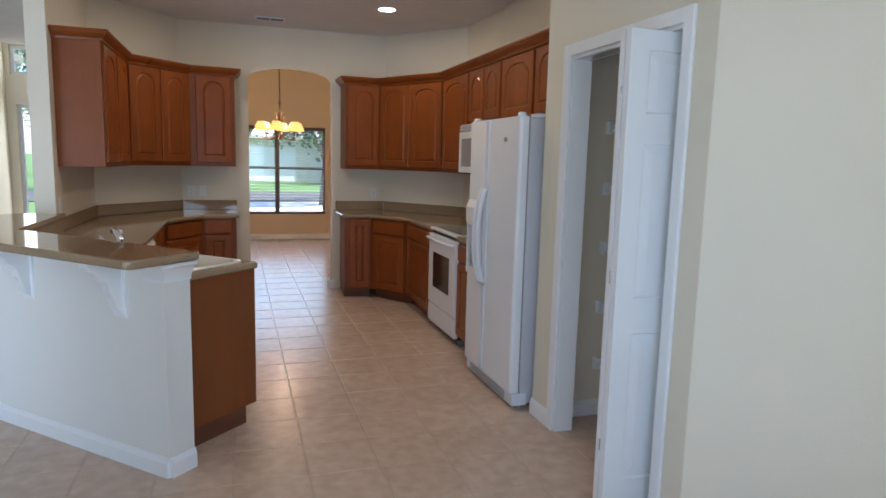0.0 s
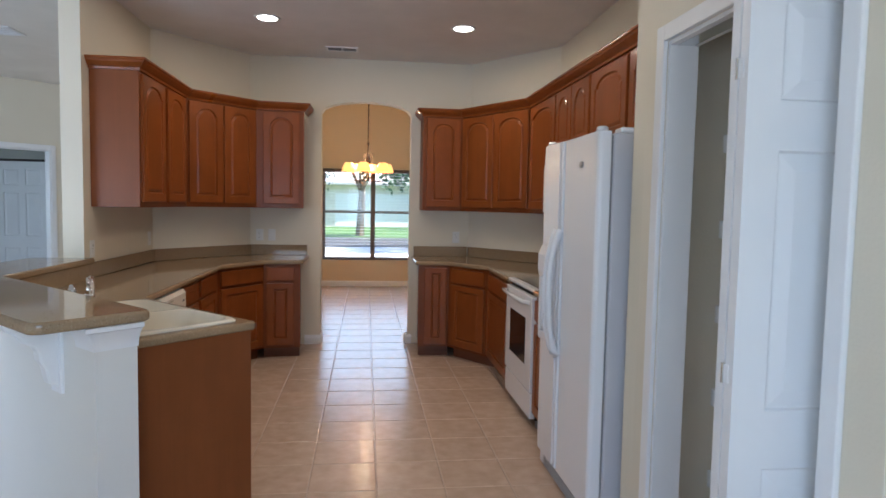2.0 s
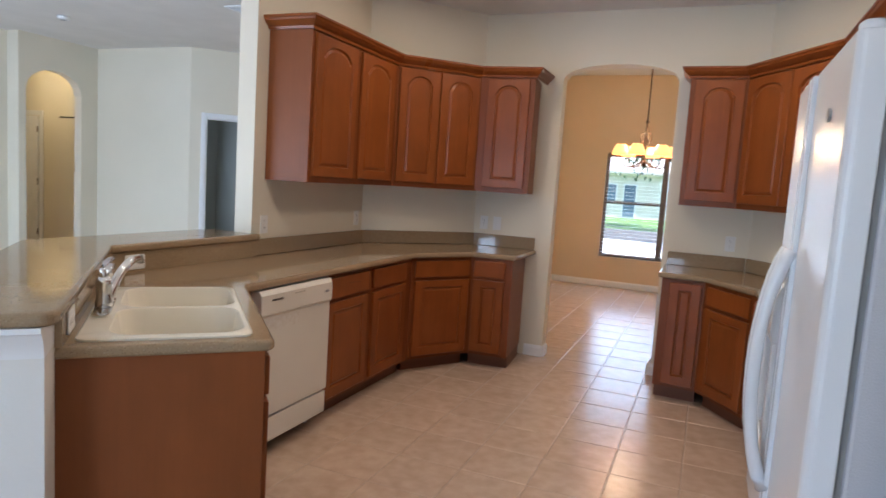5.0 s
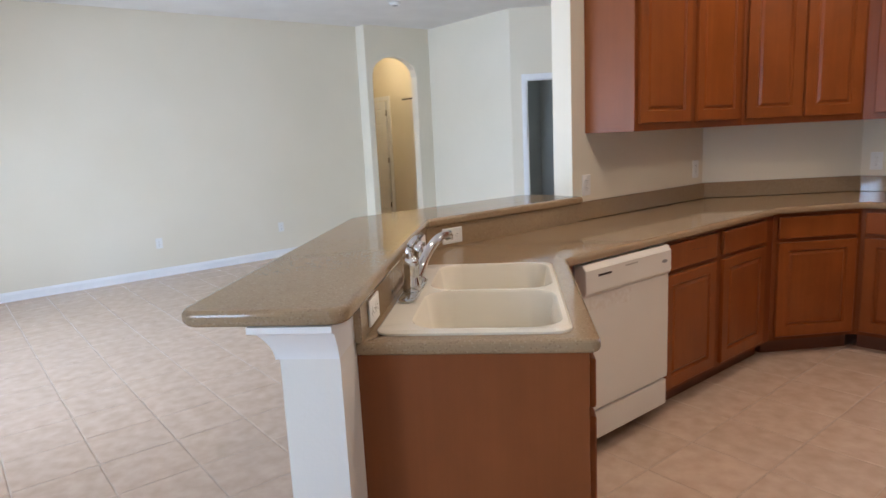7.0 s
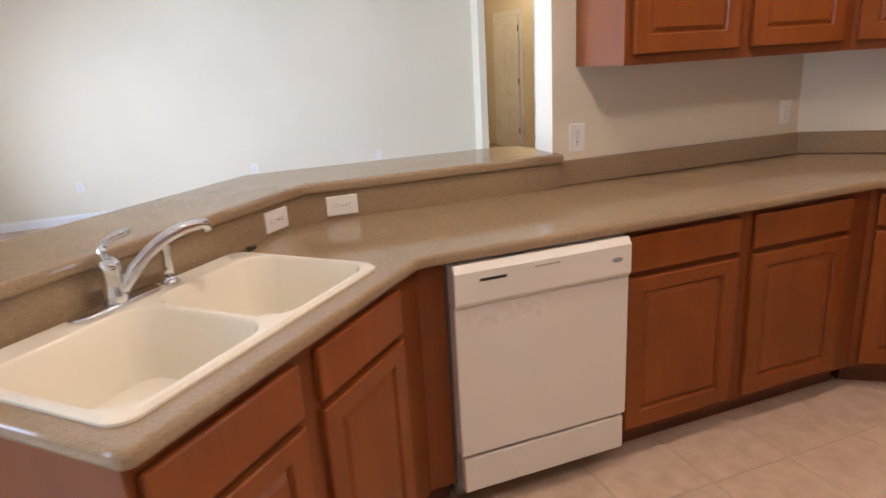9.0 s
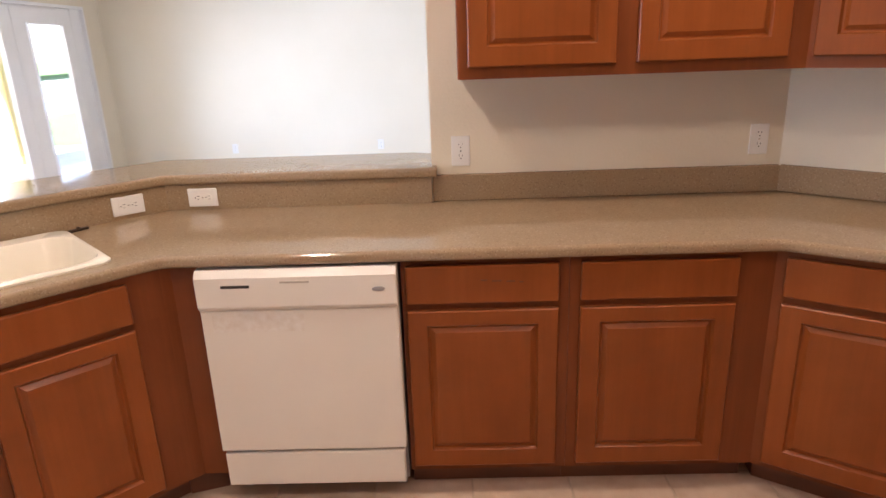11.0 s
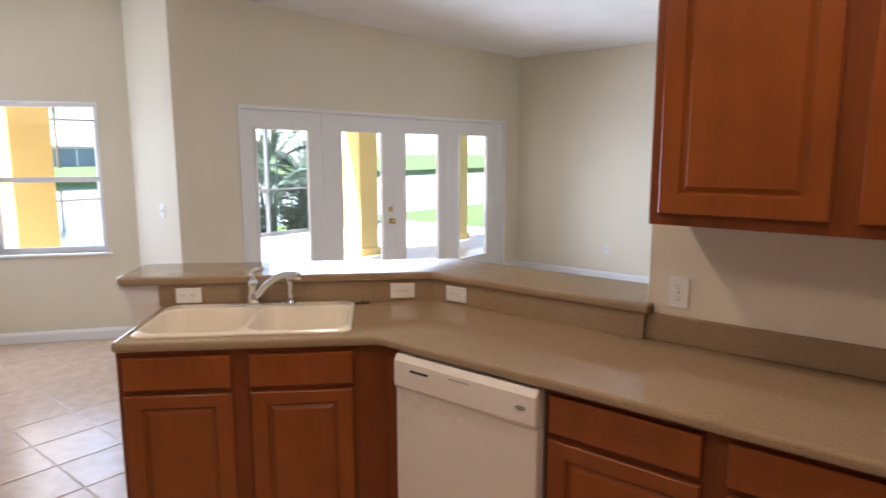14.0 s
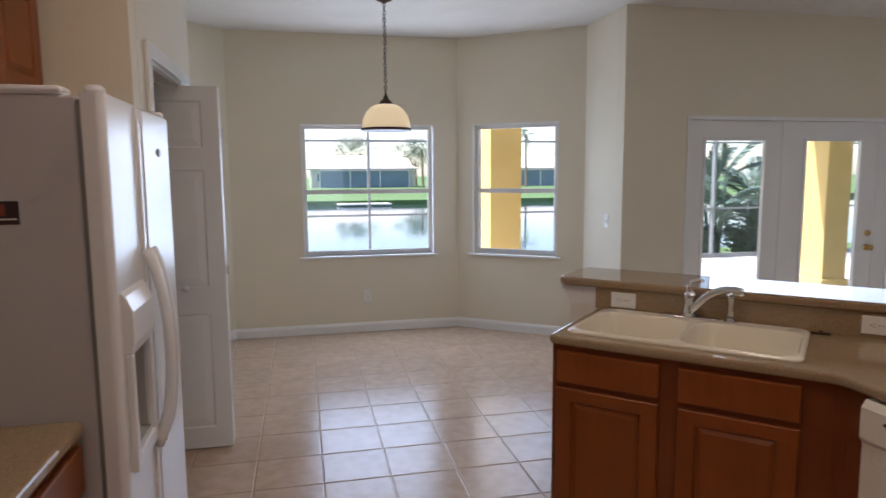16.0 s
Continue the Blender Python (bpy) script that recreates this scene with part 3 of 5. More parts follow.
def under(w, doors=1, gap=0.034):
    """Drawer over door, for a base cabinet of width w."""
    out = []
    span = (w - gap * (doors + 1)) / doors
    for k in range(doors):
        u = gap + k * (span + gap)
        out += [("drawer", u, u + span, 0.724, 0.852), ("door", u, u + span, 0.125, 0.70)]
    return out


def over(w, doors, z0=1.428, z1=2.285, gap=0.016):
    span = (w - gap * (doors + 1)) / doors
    return [("arch", gap + k * (span + gap), gap + k * (span + gap) + span, z0, z1) for k in range(doors)]


BASE, UPPER = "base cabinets of the kitchen", "wall cabinets of the kitchen"
FX = -0.54
s0, s1 = uv(2.558, 2.815), uv(3.545, 2.815)
cabinet("sink_base_cabinet", "cherry-stained sink cabinet with two doors under the counter", s0, s1, 0.585, 0, 0.876,
        [("drawer", 0.017, 0.420, 0.722, 0.852), ("door", 0.017, 0.420, 0.125, 0.70), ("drawer", 0.489, 0.884, 0.722, 0.852), ("door", 0.489, 0.884, 0.125, 0.70)], BASE, toe=0.10, sides=(0,), hollow=0.16)
DW0, DW1 = 4.612, 5.243
K1, K2, K3, K4 = (FX, DW1 + 0.004), (FX, 6.41), (-0.235, 6.875), (0.085, 6.905)
corner_stile = prism([s1, (FX, 4.522), (FX, DW0 - 0.004), (-1.0, DW0 - 0.004), uv(3.545, 2.3)], 0.10, 0.876)
t = thing("corner_filler", pose(0, 0, 0), "cherry-stained corner filler between sink cabinet and dishwasher", "cabinet")
part("body", corner_stile, FRAMEWOOD, t)
part("toe_kick", prism([uv(3.545, 2.75), (FX - 0.07, 4.6), (FX - 0.07, DW0 - 0.004), (-1.0, DW0 - 0.004), uv(3.545, 2.3)], 0, 0.099), TOEWOOD, t)
for y0, y1, d0, d1 in ((K1[1], 5.775, 5.262, 5.741), (5.776, K2[1], 5.81, 6.295)):
    cabinet("base_cabinet", "cherry-stained base cabinet with one drawer and one door", (FX, y0), (FX, y1), 0.575, 0, 0.876,
            [("drawer", d0 - y0, d1 - y0, 0.724, 0.852), ("door", d0 - y0, d1 - y0, 0.125, 0.70)], BASE, toe=0.10)
m, w = along(K2, K3)
cabinet("base_cabinet", "slanted cherry-stained corner base cabinet with drawer and door", K2, K3, 0.55, 0, 0.876, [("drawer", 0.03, w - 0.03, 0.724, 0.852), ("door", 0.03, w - 0.03, 0.125, 0.70)], BASE, back=(-0.22, -0.12), toe=0.10)
m, w = along(K3, K4)
cabinet("base_cabinet", "narrow cherry-stained base cabinet beside the archway", K3, K4, 0.555, 0, 0.876, [("drawer", 0.025, w - 0.05, 0.724, 0.852), ("door", 0.025, w - 0.05, 0.125, 0.70)], BASE, toe=0.10, sides=(1,))

# range side
RX = 1.775
P1, P2, P3 = (1.195, 6.905), (1.475, 6.885), (RX, 6.44)
m, w = along(P1, P2)
cabinet("base_cabinet", "narrow cherry-stained base cabinet with a tall door beside the archway", P1, P2, 0.56, 0, 0.876, [("door", 0.05, w - 0.02, 0.125, 0.852)], BASE, toe=0.10, sides=(0,))
m, w = along(P2, P3)
cabinet("base_cabinet", "slanted cherry-stained corner base cabinet with drawer and door", P2, P3, 0.50, 0, 0.876, [("drawer", 0.05, w - 0.05, 0.724, 0.852), ("door", 0.05, w - 0.05, 0.125, 0.70)], BASE, back=(-0.15, -0.2), toe=0.10)
ST0, ST1 = 4.862, 5.602
cabinet("base_cabinet", "cherry-stained base cabinet between corner and range", P3, (RX, ST1 + 0.004), 0.62, 0, 0.876, under(P3[1] - ST1, 1, 0.03), BASE, toe=0.10)
cabinet("base_cabinet", "cherry-stained base cabinet between range and refrigerator", (RX, ST0 - 0.004), (RX, 4.37), 0.62, 0, 0.876, under(ST0 - 4.37, 1, 0.02), BASE, toe=0.10, sides=(1,))

# wall cabinets
UX = -0.825
U0, U1, U2, U3 = (UX, 5.45), (UX, 6.57), (-0.335, 7.09), (0.09, 7.145)
UB, UT = 1.39, 2.31


def door_row(widths, z0=1.428, z1=2.285):
    return [("arch", a, b, z0, z1) for a, b in widths]


cabinet("wall_cabinet", "cherry-stained wall cabinet with arched raised-panel doors", U0, U1, 0.312, UB, UT, door_row([(0.028, 0.505), (0.573, 1.052)]), UPPER, sides=(0,))
m, w = along(U1, U2)
cabinet("wall_cabinet", "slanted corner wall cabinet with two arched doors", U1, U2, 0.34, UB, UT, door_row([(0.02, w / 2 - 0.006), (w / 2 + 0.006, w - 0.02)]), UPPER, back=(-0.13, -0.12))
m, w = along(U2, U3)
cabinet("wall_cabinet", "cherry-stained wall cabinet with one arched door beside the archway", U2, U3, 0.335, UB, UT, door_row([(0.06, w - 0.035)]), UPPER, sides=(1,))
VX = 2.10
V0, V1, V2 = (1.24, 7.165), (1.62, 7.165), (VX, 6.36)
m, w = along(V0, V1)
cabinet("wall_cabinet", "cherry-stained wall cabinet with one arched door beside the archway", V0, V1, 0.33, UB, UT, door_row([(0.03, w - 0.02)]), UPPER, sides=(0,))
m, w = along(V1, V2)
cabinet("wall_cabinet", "slanted corner wall cabinet with two arched doors", V1, V2, 0.33, UB, UT, door_row([(0.02, w / 2 - 0.006), (w / 2 + 0.006, w - 0.02)]), UPPER, back=(-0.12, -0.12))
for y0, y1, z0, n in ((6.36, 5.605, UB, 1), (5.602, 4.865, 1.83, 2), (4.862, 4.275, UB + 0.42, 1), (4.272, 3.50, UB + 0.42, 2)):
    cabinet("wall_cabinet", "cherry-stained wall cabinet with arched doors" if z0 == UB else "short cherry-stained wall cabinet with arched doors above an appliance", (VX, y0), (VX, y1), 0.315, z0, UT, over(y0 - y1, n, z0 + 0.036), UPPER)


def crown(points, outer_ends, name="crown_moulding"):
    """Moulding swept along the heads of wall cabinets; the room lies to the right of the way."""
    prof = [(0, 2.30), (0.012, 2.30), (0.016, 2.315), (0.03, 2.325), (0.05, 2.345), (0.056, 2.358), (0.062, 2.362), (0.062, 2.375), (0, 2.375)]
    pts = [Vector(p) for p in points]
    loops = []
    for i, p in enumerate(pts):
        d0 = (p - pts[i - 1]).normalized() if i else None
        d1 = (pts[i + 1] - p).normalized() if i < len(pts) - 1 else None
        d0, d1 = d0 or d1, d1 or d0
        n0, n1 = Vector((d0.y, -d0.x)), Vector((d1.y, -d1.x))
        n = (n0 + n1).normalized()
        n = n / max(n.dot(n0), 0.3)
        loops.append([(p.x + n.x * o, p.y + n.y * o, z) for o, z in prof])
    return tagged(mesh_object(name, loops_mesh(loops, base=True), WOOD), "cherry-stained crown moulding along the wall cabinets", "moulding")


crown([(-1.138, 5.443), (UX, 5.443), U1, U2, (0.097, 7.145), (0.097, 7.49)], None)
crown([(1.233, 7.49), (1.233, 7.165), V1, V2, (VX, 3.50)], None)


# ---- countertops ----
def countertop(name, label, points, front, radii, z0=0.876, z1=0.914, hole=None, r=0.014):
    t = thing(name, pose(0, 0, 0), label, "countertop")
    pts = rounded(points, radii, 5)
    if hole:
        i = min(range(len(pts)), key=lambda k: (Vector(pts[k]) - Vector(hole[0])).length)
        pts = pts[:i + 1] + hole + [hole[0], pts[i]] + pts[i + 1:]
    bm = prism(pts, z0, z1)
    edges = []
    for e in bm.edges:
        a, b = e.verts[0].co, e.verts[1].co
        if abs(a.z - b.z) < 1e-6:
            mid = ((a + b) / 2).to_2d()
            for p, q in zip(front, front[1:]):
                p, q = Vector(p), Vector(q)
                d = (q - p).normalized()
                s = (mid - p).dot(d)
                if -0.03 < s < (q - p).length + 0.03 and abs((mid - p).cross(d)) < 0.03 and abs((a - b).to_2d().length) > 0.001:
                    edges.append(e)
                    break
    bevelled(bm, edges, r, 4)
    part("slab", bm, STONE, t)
    return t


SU0, SU1, SV0, SV1 = 2.587, 3.438, 2.275, 2.783
E0, E1 = uv(2.54, 2.2365), uv(2.54, 2.845)
CK = (-0.49, 4.518)
outline = [E0, E1, CK, (-0.493, 6.40), (-0.215, 6.842), (0.118, 6.882), (0.118, 7.497), (-0.461, 7.497), (-1.137, 6.685), (-1.137, 5.337), (-1.1185, 5.337), corner(2.2365)]
hole = [uv(SU0 + 0.012, SV0 + 0.012), uv(SU1 - 0.012, SV0 + 0.012), uv(SU1 - 0.012, SV1 - 0.012), uv(SU0 + 0.012, SV1 - 0.012)]
counter = countertop("countertop", "speckled taupe solid-surface countertop with backsplash", outline, [E0, E1, CK, (-0.493, 6.40), (-0.215, 6.842), (0.118, 6.882), (0.118, 7.49)], [0, 0.03, 0.08, 0.06, 0.06, 0.03, 0, 0, 0, 0, 0, 0], hole=hole)
for a, b in (((-0.455, 7.479), (0.10, 7.479)), ((-1.119, 6.677), (-0.449, 7.479)), ((-1.119, 5.338), (-1.119, 6.677))):
    m, w = along(a, b)
    part("backsplash", prism([(0, 0), (w, 0), (w, 0.017), (0, 0.017)], 0.9145, 1.018, 0.003, 1, m=m), STONE, counter)
c0 = corner(2.256)
for a, b in ((uv(2.535, 2.256), c0), (c0, (c0[0], 5.335))):
    m, w = along(a, b)
    part("backsplash", prism([(0, 0), (w, 0), (w, 0.0195), (0, 0.0195)], 0.9145, 1.0145, m=m), STONE, counter)
RO = [(1.16, 7.497), (1.16, 6.875), (1.465, 6.86), (1.752, 6.43), (1.752, ST1 + 0.003), (2.417, ST1 + 0.003), (2.417, 6.602), (1.751, 7.497)]
rc = countertop("countertop", "speckled taupe countertop in the range corner with backsplash", RO, [(1.16, 7.49), (1.16, 6.875), (1.465, 6.86), (1.752, 6.43), (1.752, ST1 + 0.01)], [0, 0.03, 0.05, 0.05, 0, 0, 0, 0])
for a, b in (((1.18, 7.479), (1.735, 7.479)), ((1.741, 7.476), (2.397, 6.594)), ((2.398, 6.59), (2.398, ST1 + 0.003))):
    m, w = along(a, b)
    part("backsplash", prism([(0, 0), (w, 0), (w, 0.017), (0, 0.017)], 0.9145, 1.018, 0.003, 1, m=m), STONE, rc)
rc = countertop("countertop", "short speckled countertop between range and refrigerator", [(2.417, 4.362), (2.417, ST0 - 0.003), (1.752, ST0 - 0.003), (1.752, 4.362)], [(1.752, ST0 - 0.003), (1.752, 4.362), (2.4, 4.362)], [0, 0, 0, 0.02])
part("backsplash", box(2.398, 2.415, 4.37, ST0 - 0.003, 0.9145, 1.018), STONE, rc)
BT = [uv(2.345, 2.272), corner(2.272), (corner(2.272)[0], 5.358), (corner(1.875)[0], 5.333), corner(1.875), uv(2.345, 1.875)]
bar = countertop("breakfast_bar", "speckled taupe breakfast bar top on the half wall", BT, [BT[3], BT[4], BT[5], BT[0], BT[1], BT[2]], [0.05, 0.02, 0.01, 0.12, 0.03, 0.05], z0=1.0155, z1=1.055)


# ---- sink, tap and appliances ----
sink = thing("kitchen_sink", pose(*uv(SU0, SV0), 0.9145, 0, 0, 135), "biscuit enamel double-bowl drop-in kitchen sink", "sink")
# local x runs along u, local y runs towards the half wall
SW, SD = SU1 - SU0, SV1 - SV0


def rrect(x0, x1, y0, y1, r, z, steps=6):
    radii = r if isinstance(r, (list, tuple)) else [r] * 4
    return [(x, y, z) for x, y in rounded([(x0, y0), (x1, y0), (x1, y1), (x0, y1)], radii, steps)]


rim = bmesh.new()
mid = SW / 2
for x0, x1, ra in ((0, mid, [0.045, 0.001, 0.001, 0.045]), (mid, SW, [0.001, 0.045, 0.045, 0.001])):
    left = x0 == 0
    lo, hi = (0.024 if left else 0.012), (0.012 if left else 0.024)
    e = 0.008
    plate = [rrect(x0, x1, -SD, 0, ra, 0.0), rrect(x0, x1, -SD, 0, ra, 0.006), rrect(x0 + (e if left else 0), x1 - (0 if left else e), -SD + e, -e, ra, 0.013),
             rrect(x0 + lo - 0.006, x1 - hi + 0.006, -SD + 0.020, -0.084, 0.085, 0.013), rrect(x0 + lo, x1 - hi, -SD + 0.026, -0.090, 0.08, 0.006),
             rrect(x0 + lo + 0.016, x1 - hi - 0.016, -SD + 0.042, -0.108, 0.06, -0.12), rrect(x0 + lo + 0.03, x1 - hi - 0.03, -SD + 0.058, -0.124, 0.05, -0.155),
             rrect(x0 + lo + 0.055, x1 - hi - 0.055, -SD + 0.08, -0.145, 0.04, -0.165)]
    loops_mesh(plate, into=rim)
bmesh.ops.recalc_face_normals(rim, faces=rim.faces[:])
basin = part("basin", rim, SINKM, sink, smooth=True)
basin.data.set_sharp_from_angle(angle=radians(38))
for x in (mid / 2, mid * 1.5):
    part("drain", lathe([(0.042, 0.0), (0.042, 0.004), (0.03, 0.002), (0.012, 0.001), (0.004, 0.006)], 20, m=pose(x, -SD / 2 - 0.03, -0.1645)), CHROME, sink, "chrome drain", True)

tap = thing("kitchen_tap", sink.matrix_world @ pose(0.39, -0.042, 0.0135), "chrome single-lever kitchen tap on the sink deck", "tap")
part("base_plate", prism(rounded([(-0.125, -0.028), (0.125, -0.028), (0.125, 0.028), (-0.125, 0.028)], [0.0275] * 4, 6), 0, 0.012, 0.005, 2), CHROME, tap, smooth=True)
part("tap_body", lathe([(0.03, 0.010), (0.028, 0.03), (0.024, 0.05), (0.024, 0.085), (0.026, 0.09), (0.024, 0.108), (0.012, 0.12), (0.002, 0.122)], 20), CHROME, tap, smooth=True)
part("lever", tube(curve((0, 0, 0.105), (-0.02, 0.01, 0.15), (0.0, 0.0, 0.17), (0.055, -0.02, 0.172), 8), [0.013, 0.012, 0.011, 0.010, 0.009, 0.009, 0.009, 0.010, 0.008]), CHROME, tap, smooth=True)
part("spout", tube(curve((0.01, -0.01, 0.035), (0.06, -0.03, 0.10), (0.12, -0.06, 0.165), (0.215, -0.10, 0.155), 12) + [Vector((0.22, -0.102, 0.135))], [0.018] * 4 + [0.016] * 6 + [0.014] * 4, 12), CHROME, tap, smooth=True)
spray = thing("side_sprayer", sink.matrix_world @ pose(0.555, -0.042, 0.0135), "chrome side sprayer standing on the sink deck", "tap")
part("collar", lathe([(0.026, 0), (0.026, 0.006), (0.018, 0.014), (0.014, 0.02)], 16), CHROME, spray, smooth=True)
part("spray_head", lathe([(0.012, 0.018), (0.013, 0.05), (0.011, 0.075), (0.016, 0.10), (0.018, 0.118), (0.010, 0.128), (0.002, 0.13)], 16), CHROME, spray, smooth=True)
part("nozzle", tube([(0, 0, 0.115), (0.02, -0.005, 0.128), (0.035, -0.01, 0.124)], 0.011), CHROME, spray, smooth=True)

dw = thing("dishwasher", along((FX, DW0), (FX, DW1))[0], "off-white built-in dishwasher with a lower kick panel", "dishwasher")
W = DW1 - DW0
part("tub", box(0.004, W - 0.004, 0.0, 0.55, 0.07, 0.868), GREYPLASTIC, dw)
part("door_panel", box(0.004, W - 0.004, -0.05, 0.0, 0.222, 0.735, 0.006), BISQUE, dw)
bm = prism([(-0.055, 0.737), (-0.062, 0.75), (-0.062, 0.845), (-0.045, 0.868), (0.0, 0.868), (0.0, 0.737)], 0.004, W - 0.004, 0.003, 1)
bm.transform(Matrix(((0, 0, 1, 0), (1, 0, 0, 0), (0, 1, 0, 0), (0, 0, 0, 1))))
part("control_panel", bm, BISQUE, dw)
part("kick_panel", box(0.012, W - 0.012, -0.048, -0.01, 0.085, 0.212, 0.005), BISQUE, dw)
part("foot", box(0.02, 0.05, 0.06, 0.09, 0.0, 0.07), GREYPLASTIC, dw)
part("foot", box(W - 0.05, W - 0.02, 0.06, 0.09, 0.0, 0.07), GREYPLASTIC, dw)
part("latch_slot", box(0.085, 0.175, -0.0635, -0.058, 0.812, 0.822, 0.002), DARKGAP, dw, "dark latch slot")
part("vent_slot", box(0.27, 0.36, -0.0635, -0.058, 0.826, 0.832), mat("slot_beige", (0.45, 0.41, 0.34), rough=0.5), dw)
part("badge", lathe([(0.02, 0), (0.02, 0.003), (0.002, 0.004)], 16, m=pose(W - 0.06, -0.0615, 0.80, 90, 0, 0) @ Matrix.Diagonal((1, 0.4, 1, 1))), GREYPLASTIC, dw, "small grey oval badge")

FR0, FR1, FRX = 4.358, 3.535, 1.657
fridge = thing("refrigerator", along((FRX, FR0), (FRX, FR1))[0], "white side-by-side refrigerator with ice dispenser", "refrigerator")
W = FR0 - FR1
# Side is as white as the doors; the grey is painted shade.
part("cabinet_body", box(0.012, W - 0.012, 0.072, 0.735, 0.03, 1.765, 0.008), FRIDGESIDE, fridge, "textured white side panel with its shade in the colour")
part("gasket", box(0.02, W - 0.02, 0.056, 0.073, 0.11, 1.755), GREYPLASTIC, fridge, "grey door gasket")
SPL = 0.335


def fridge_door(x0, x1):
    pts = rounded([(x0, 0.0), (x1, 0.0), (x1, 0.057), (x0, 0.057)], [0.022, 0.022, 0.004, 0.004], 5)
    return prism(pts, 0.105, 1.772, 0.006, 2)


def pierced_door(x0, x1, h0, h1, z0, z1):
    """A door with an opening h0..h1 wide and z0..z1 high through its front."""
    left = rounded([(x0, 0.0), (h0, 0.0), (h0, 0.057), (x0, 0.057)], [0.022, 0, 0, 0.004], 5)
    right = rounded([(h1, 0.0), (x1, 0.0), (x1, 0.057), (h1, 0.057)], [0, 0.022, 0.004, 0], 5)
    bm = prism(left, 0.105, 1.772)
    prism(right, 0.105, 1.772, into=bm)
    box(h0, h1, 0.0, 0.057, 0.105, z0, into=bm)
    box(h0, h1, 0.0, 0.057, z1, 1.772, into=bm)
    box(h0, h1, 0.050, 0.057, z0, z1, into=bm)
    return bm


freezer = part("freezer_door", pierced_door(0.0, SPL - 0.004, 0.065, 0.255, 0.78, 1.07), WHITE, fridge)
part("fridge_door", fridge_door(SPL + 0.004, W), WHITE, fridge)
part("base_grille", box(0.01, W - 0.01, 0.02, 0.12, 0.02, 0.098, 0.006), WHITE, fridge)
for k in range(4):
    part("grille_slot", box(0.09, W - 0.12, 0.017, 0.022, 0.032 + k * 0.014, 0.038 + k * 0.014), GREYPLASTIC, fridge)
for x in (0.05, W - 0.05):
    part("foot", lathe([(0.018, 0), (0.018, 0.022)], 12, m=pose(x, 0.08, 0)), GREYPLASTIC, fridge)
    part("hinge_cover", box(x - 0.04, x + 0.04, 0.10, 0.40, 1.7655, 1.79, 0.010), WHITE, fridge)
    part("hinge_cap", lathe([(0.026, 1.7725), (0.026, 1.788), (0.018, 1.795), (0.002, 1.796)], 16, m=pose(x, 0.032, 0)), WHITE, fridge, smooth=True)
for x, s in ((SPL - 0.026, -1), (SPL + 0.026, 1)):
    part("handle_trim", box(x - 0.013, x + 0.013, -0.012, 0.004, 0.12, 1.765, 0.005), WHITE, fridge)
    arc = curve((x, -0.012, 0.70), (x + s * 0.012, -0.085, 0.82), (x + s * 0.012, -0.085, 1.20), (x, -0.012, 1.33), 14)
    part("handle", tube(arc, [0.02, 0.019, 0.018] + [0.016] * 9 + [0.018, 0.019, 0.02], 10), WHITE, fridge, "curved white handle", True)
head = prism([(-0.022, 1.07), (-0.030, 1.10), (-0.030, 1.19), (-0.012, 1.232), (0.001, 1.245), (0.001, 1.07)], 0.035, 0.285, 0.004, 2)
head.transform(Matrix(((0, 0, 1, 0), (1, 0, 0, 0), (0, 1, 0, 0), (0, 0, 0, 1))))
disp = part("dispenser", head, WHITE, fridge)
for name, x0, x1, z1 in (("side_rail", 0.035, 0.065, 1.0695), ("side_rail", 0.255, 0.285, 1.0695), ("lower_rail", 0.0655, 0.2545, 0.78)):
    part(name, box(x0, x1, -0.022, 0.001, 0.73, z1, 0.006), WHITE, disp)
LINER = mat("dispenser_recess", (0.42, 0.41, 0.39), (0.48, 0.47, 0.45), 0.5)
bm = box(0.0655, 0.2545, 0.044, 0.0495, 0.7805, 1.0695)
for a in ((0.0655, 0.069), (0.251, 0.2545)):
    box(a[0], a[1], 0.0, 0.044, 0.7805, 1.0695, into=bm)
part("recess", bm, LINER, disp, "shaded grey recess")
part("drip_tray", box(0.072, 0.248, -0.012, 0.043, 0.781, 0.792, 0.003), LINER, disp, "grey drip tray")
part("paddle", box(0.13, 0.19, 0.012, 0.03, 0.87, 1.02, 0.006), GREYPLASTIC, disp)
part("spout", lathe([(0.016, 1.03), (0.022, 1.069)], 12, m=pose(0.16, 0.022, 0)), GREYPLASTIC, disp)
part("badge", lathe([(0.024, 0), (0.024, 0.004), (0.004, 0.006)], 16, m=pose(0.62, -0.001, 1.64, 90, 0, 0) @ Matrix.Diagonal((1, 0.6, 1, 1))), GREYPLASTIC, fridge, "small grey oval badge")
sticker = tagged(mesh_object("sticker", box(1.875, 1.965, 4.3465, 4.3480, 1.437, 1.497), mat("sticker_dark", (0.03, 0.015, 0.015), (0.06, 0.03, 0.03), 0.4)), "small dark printed label stuck to the refrigerator side", "sticker")
part("print_bar", box(1.880, 1.960, 4.3479, 4.3486, 1.449, 1.453), OUTLET, sticker)
part("print_patch", box(1.907, 1.957, 4.3479, 4.3486, 1.46, 1.49), mat("sticker_red", (0.25, 0.05, 0.03), rough=0.4), sticker)

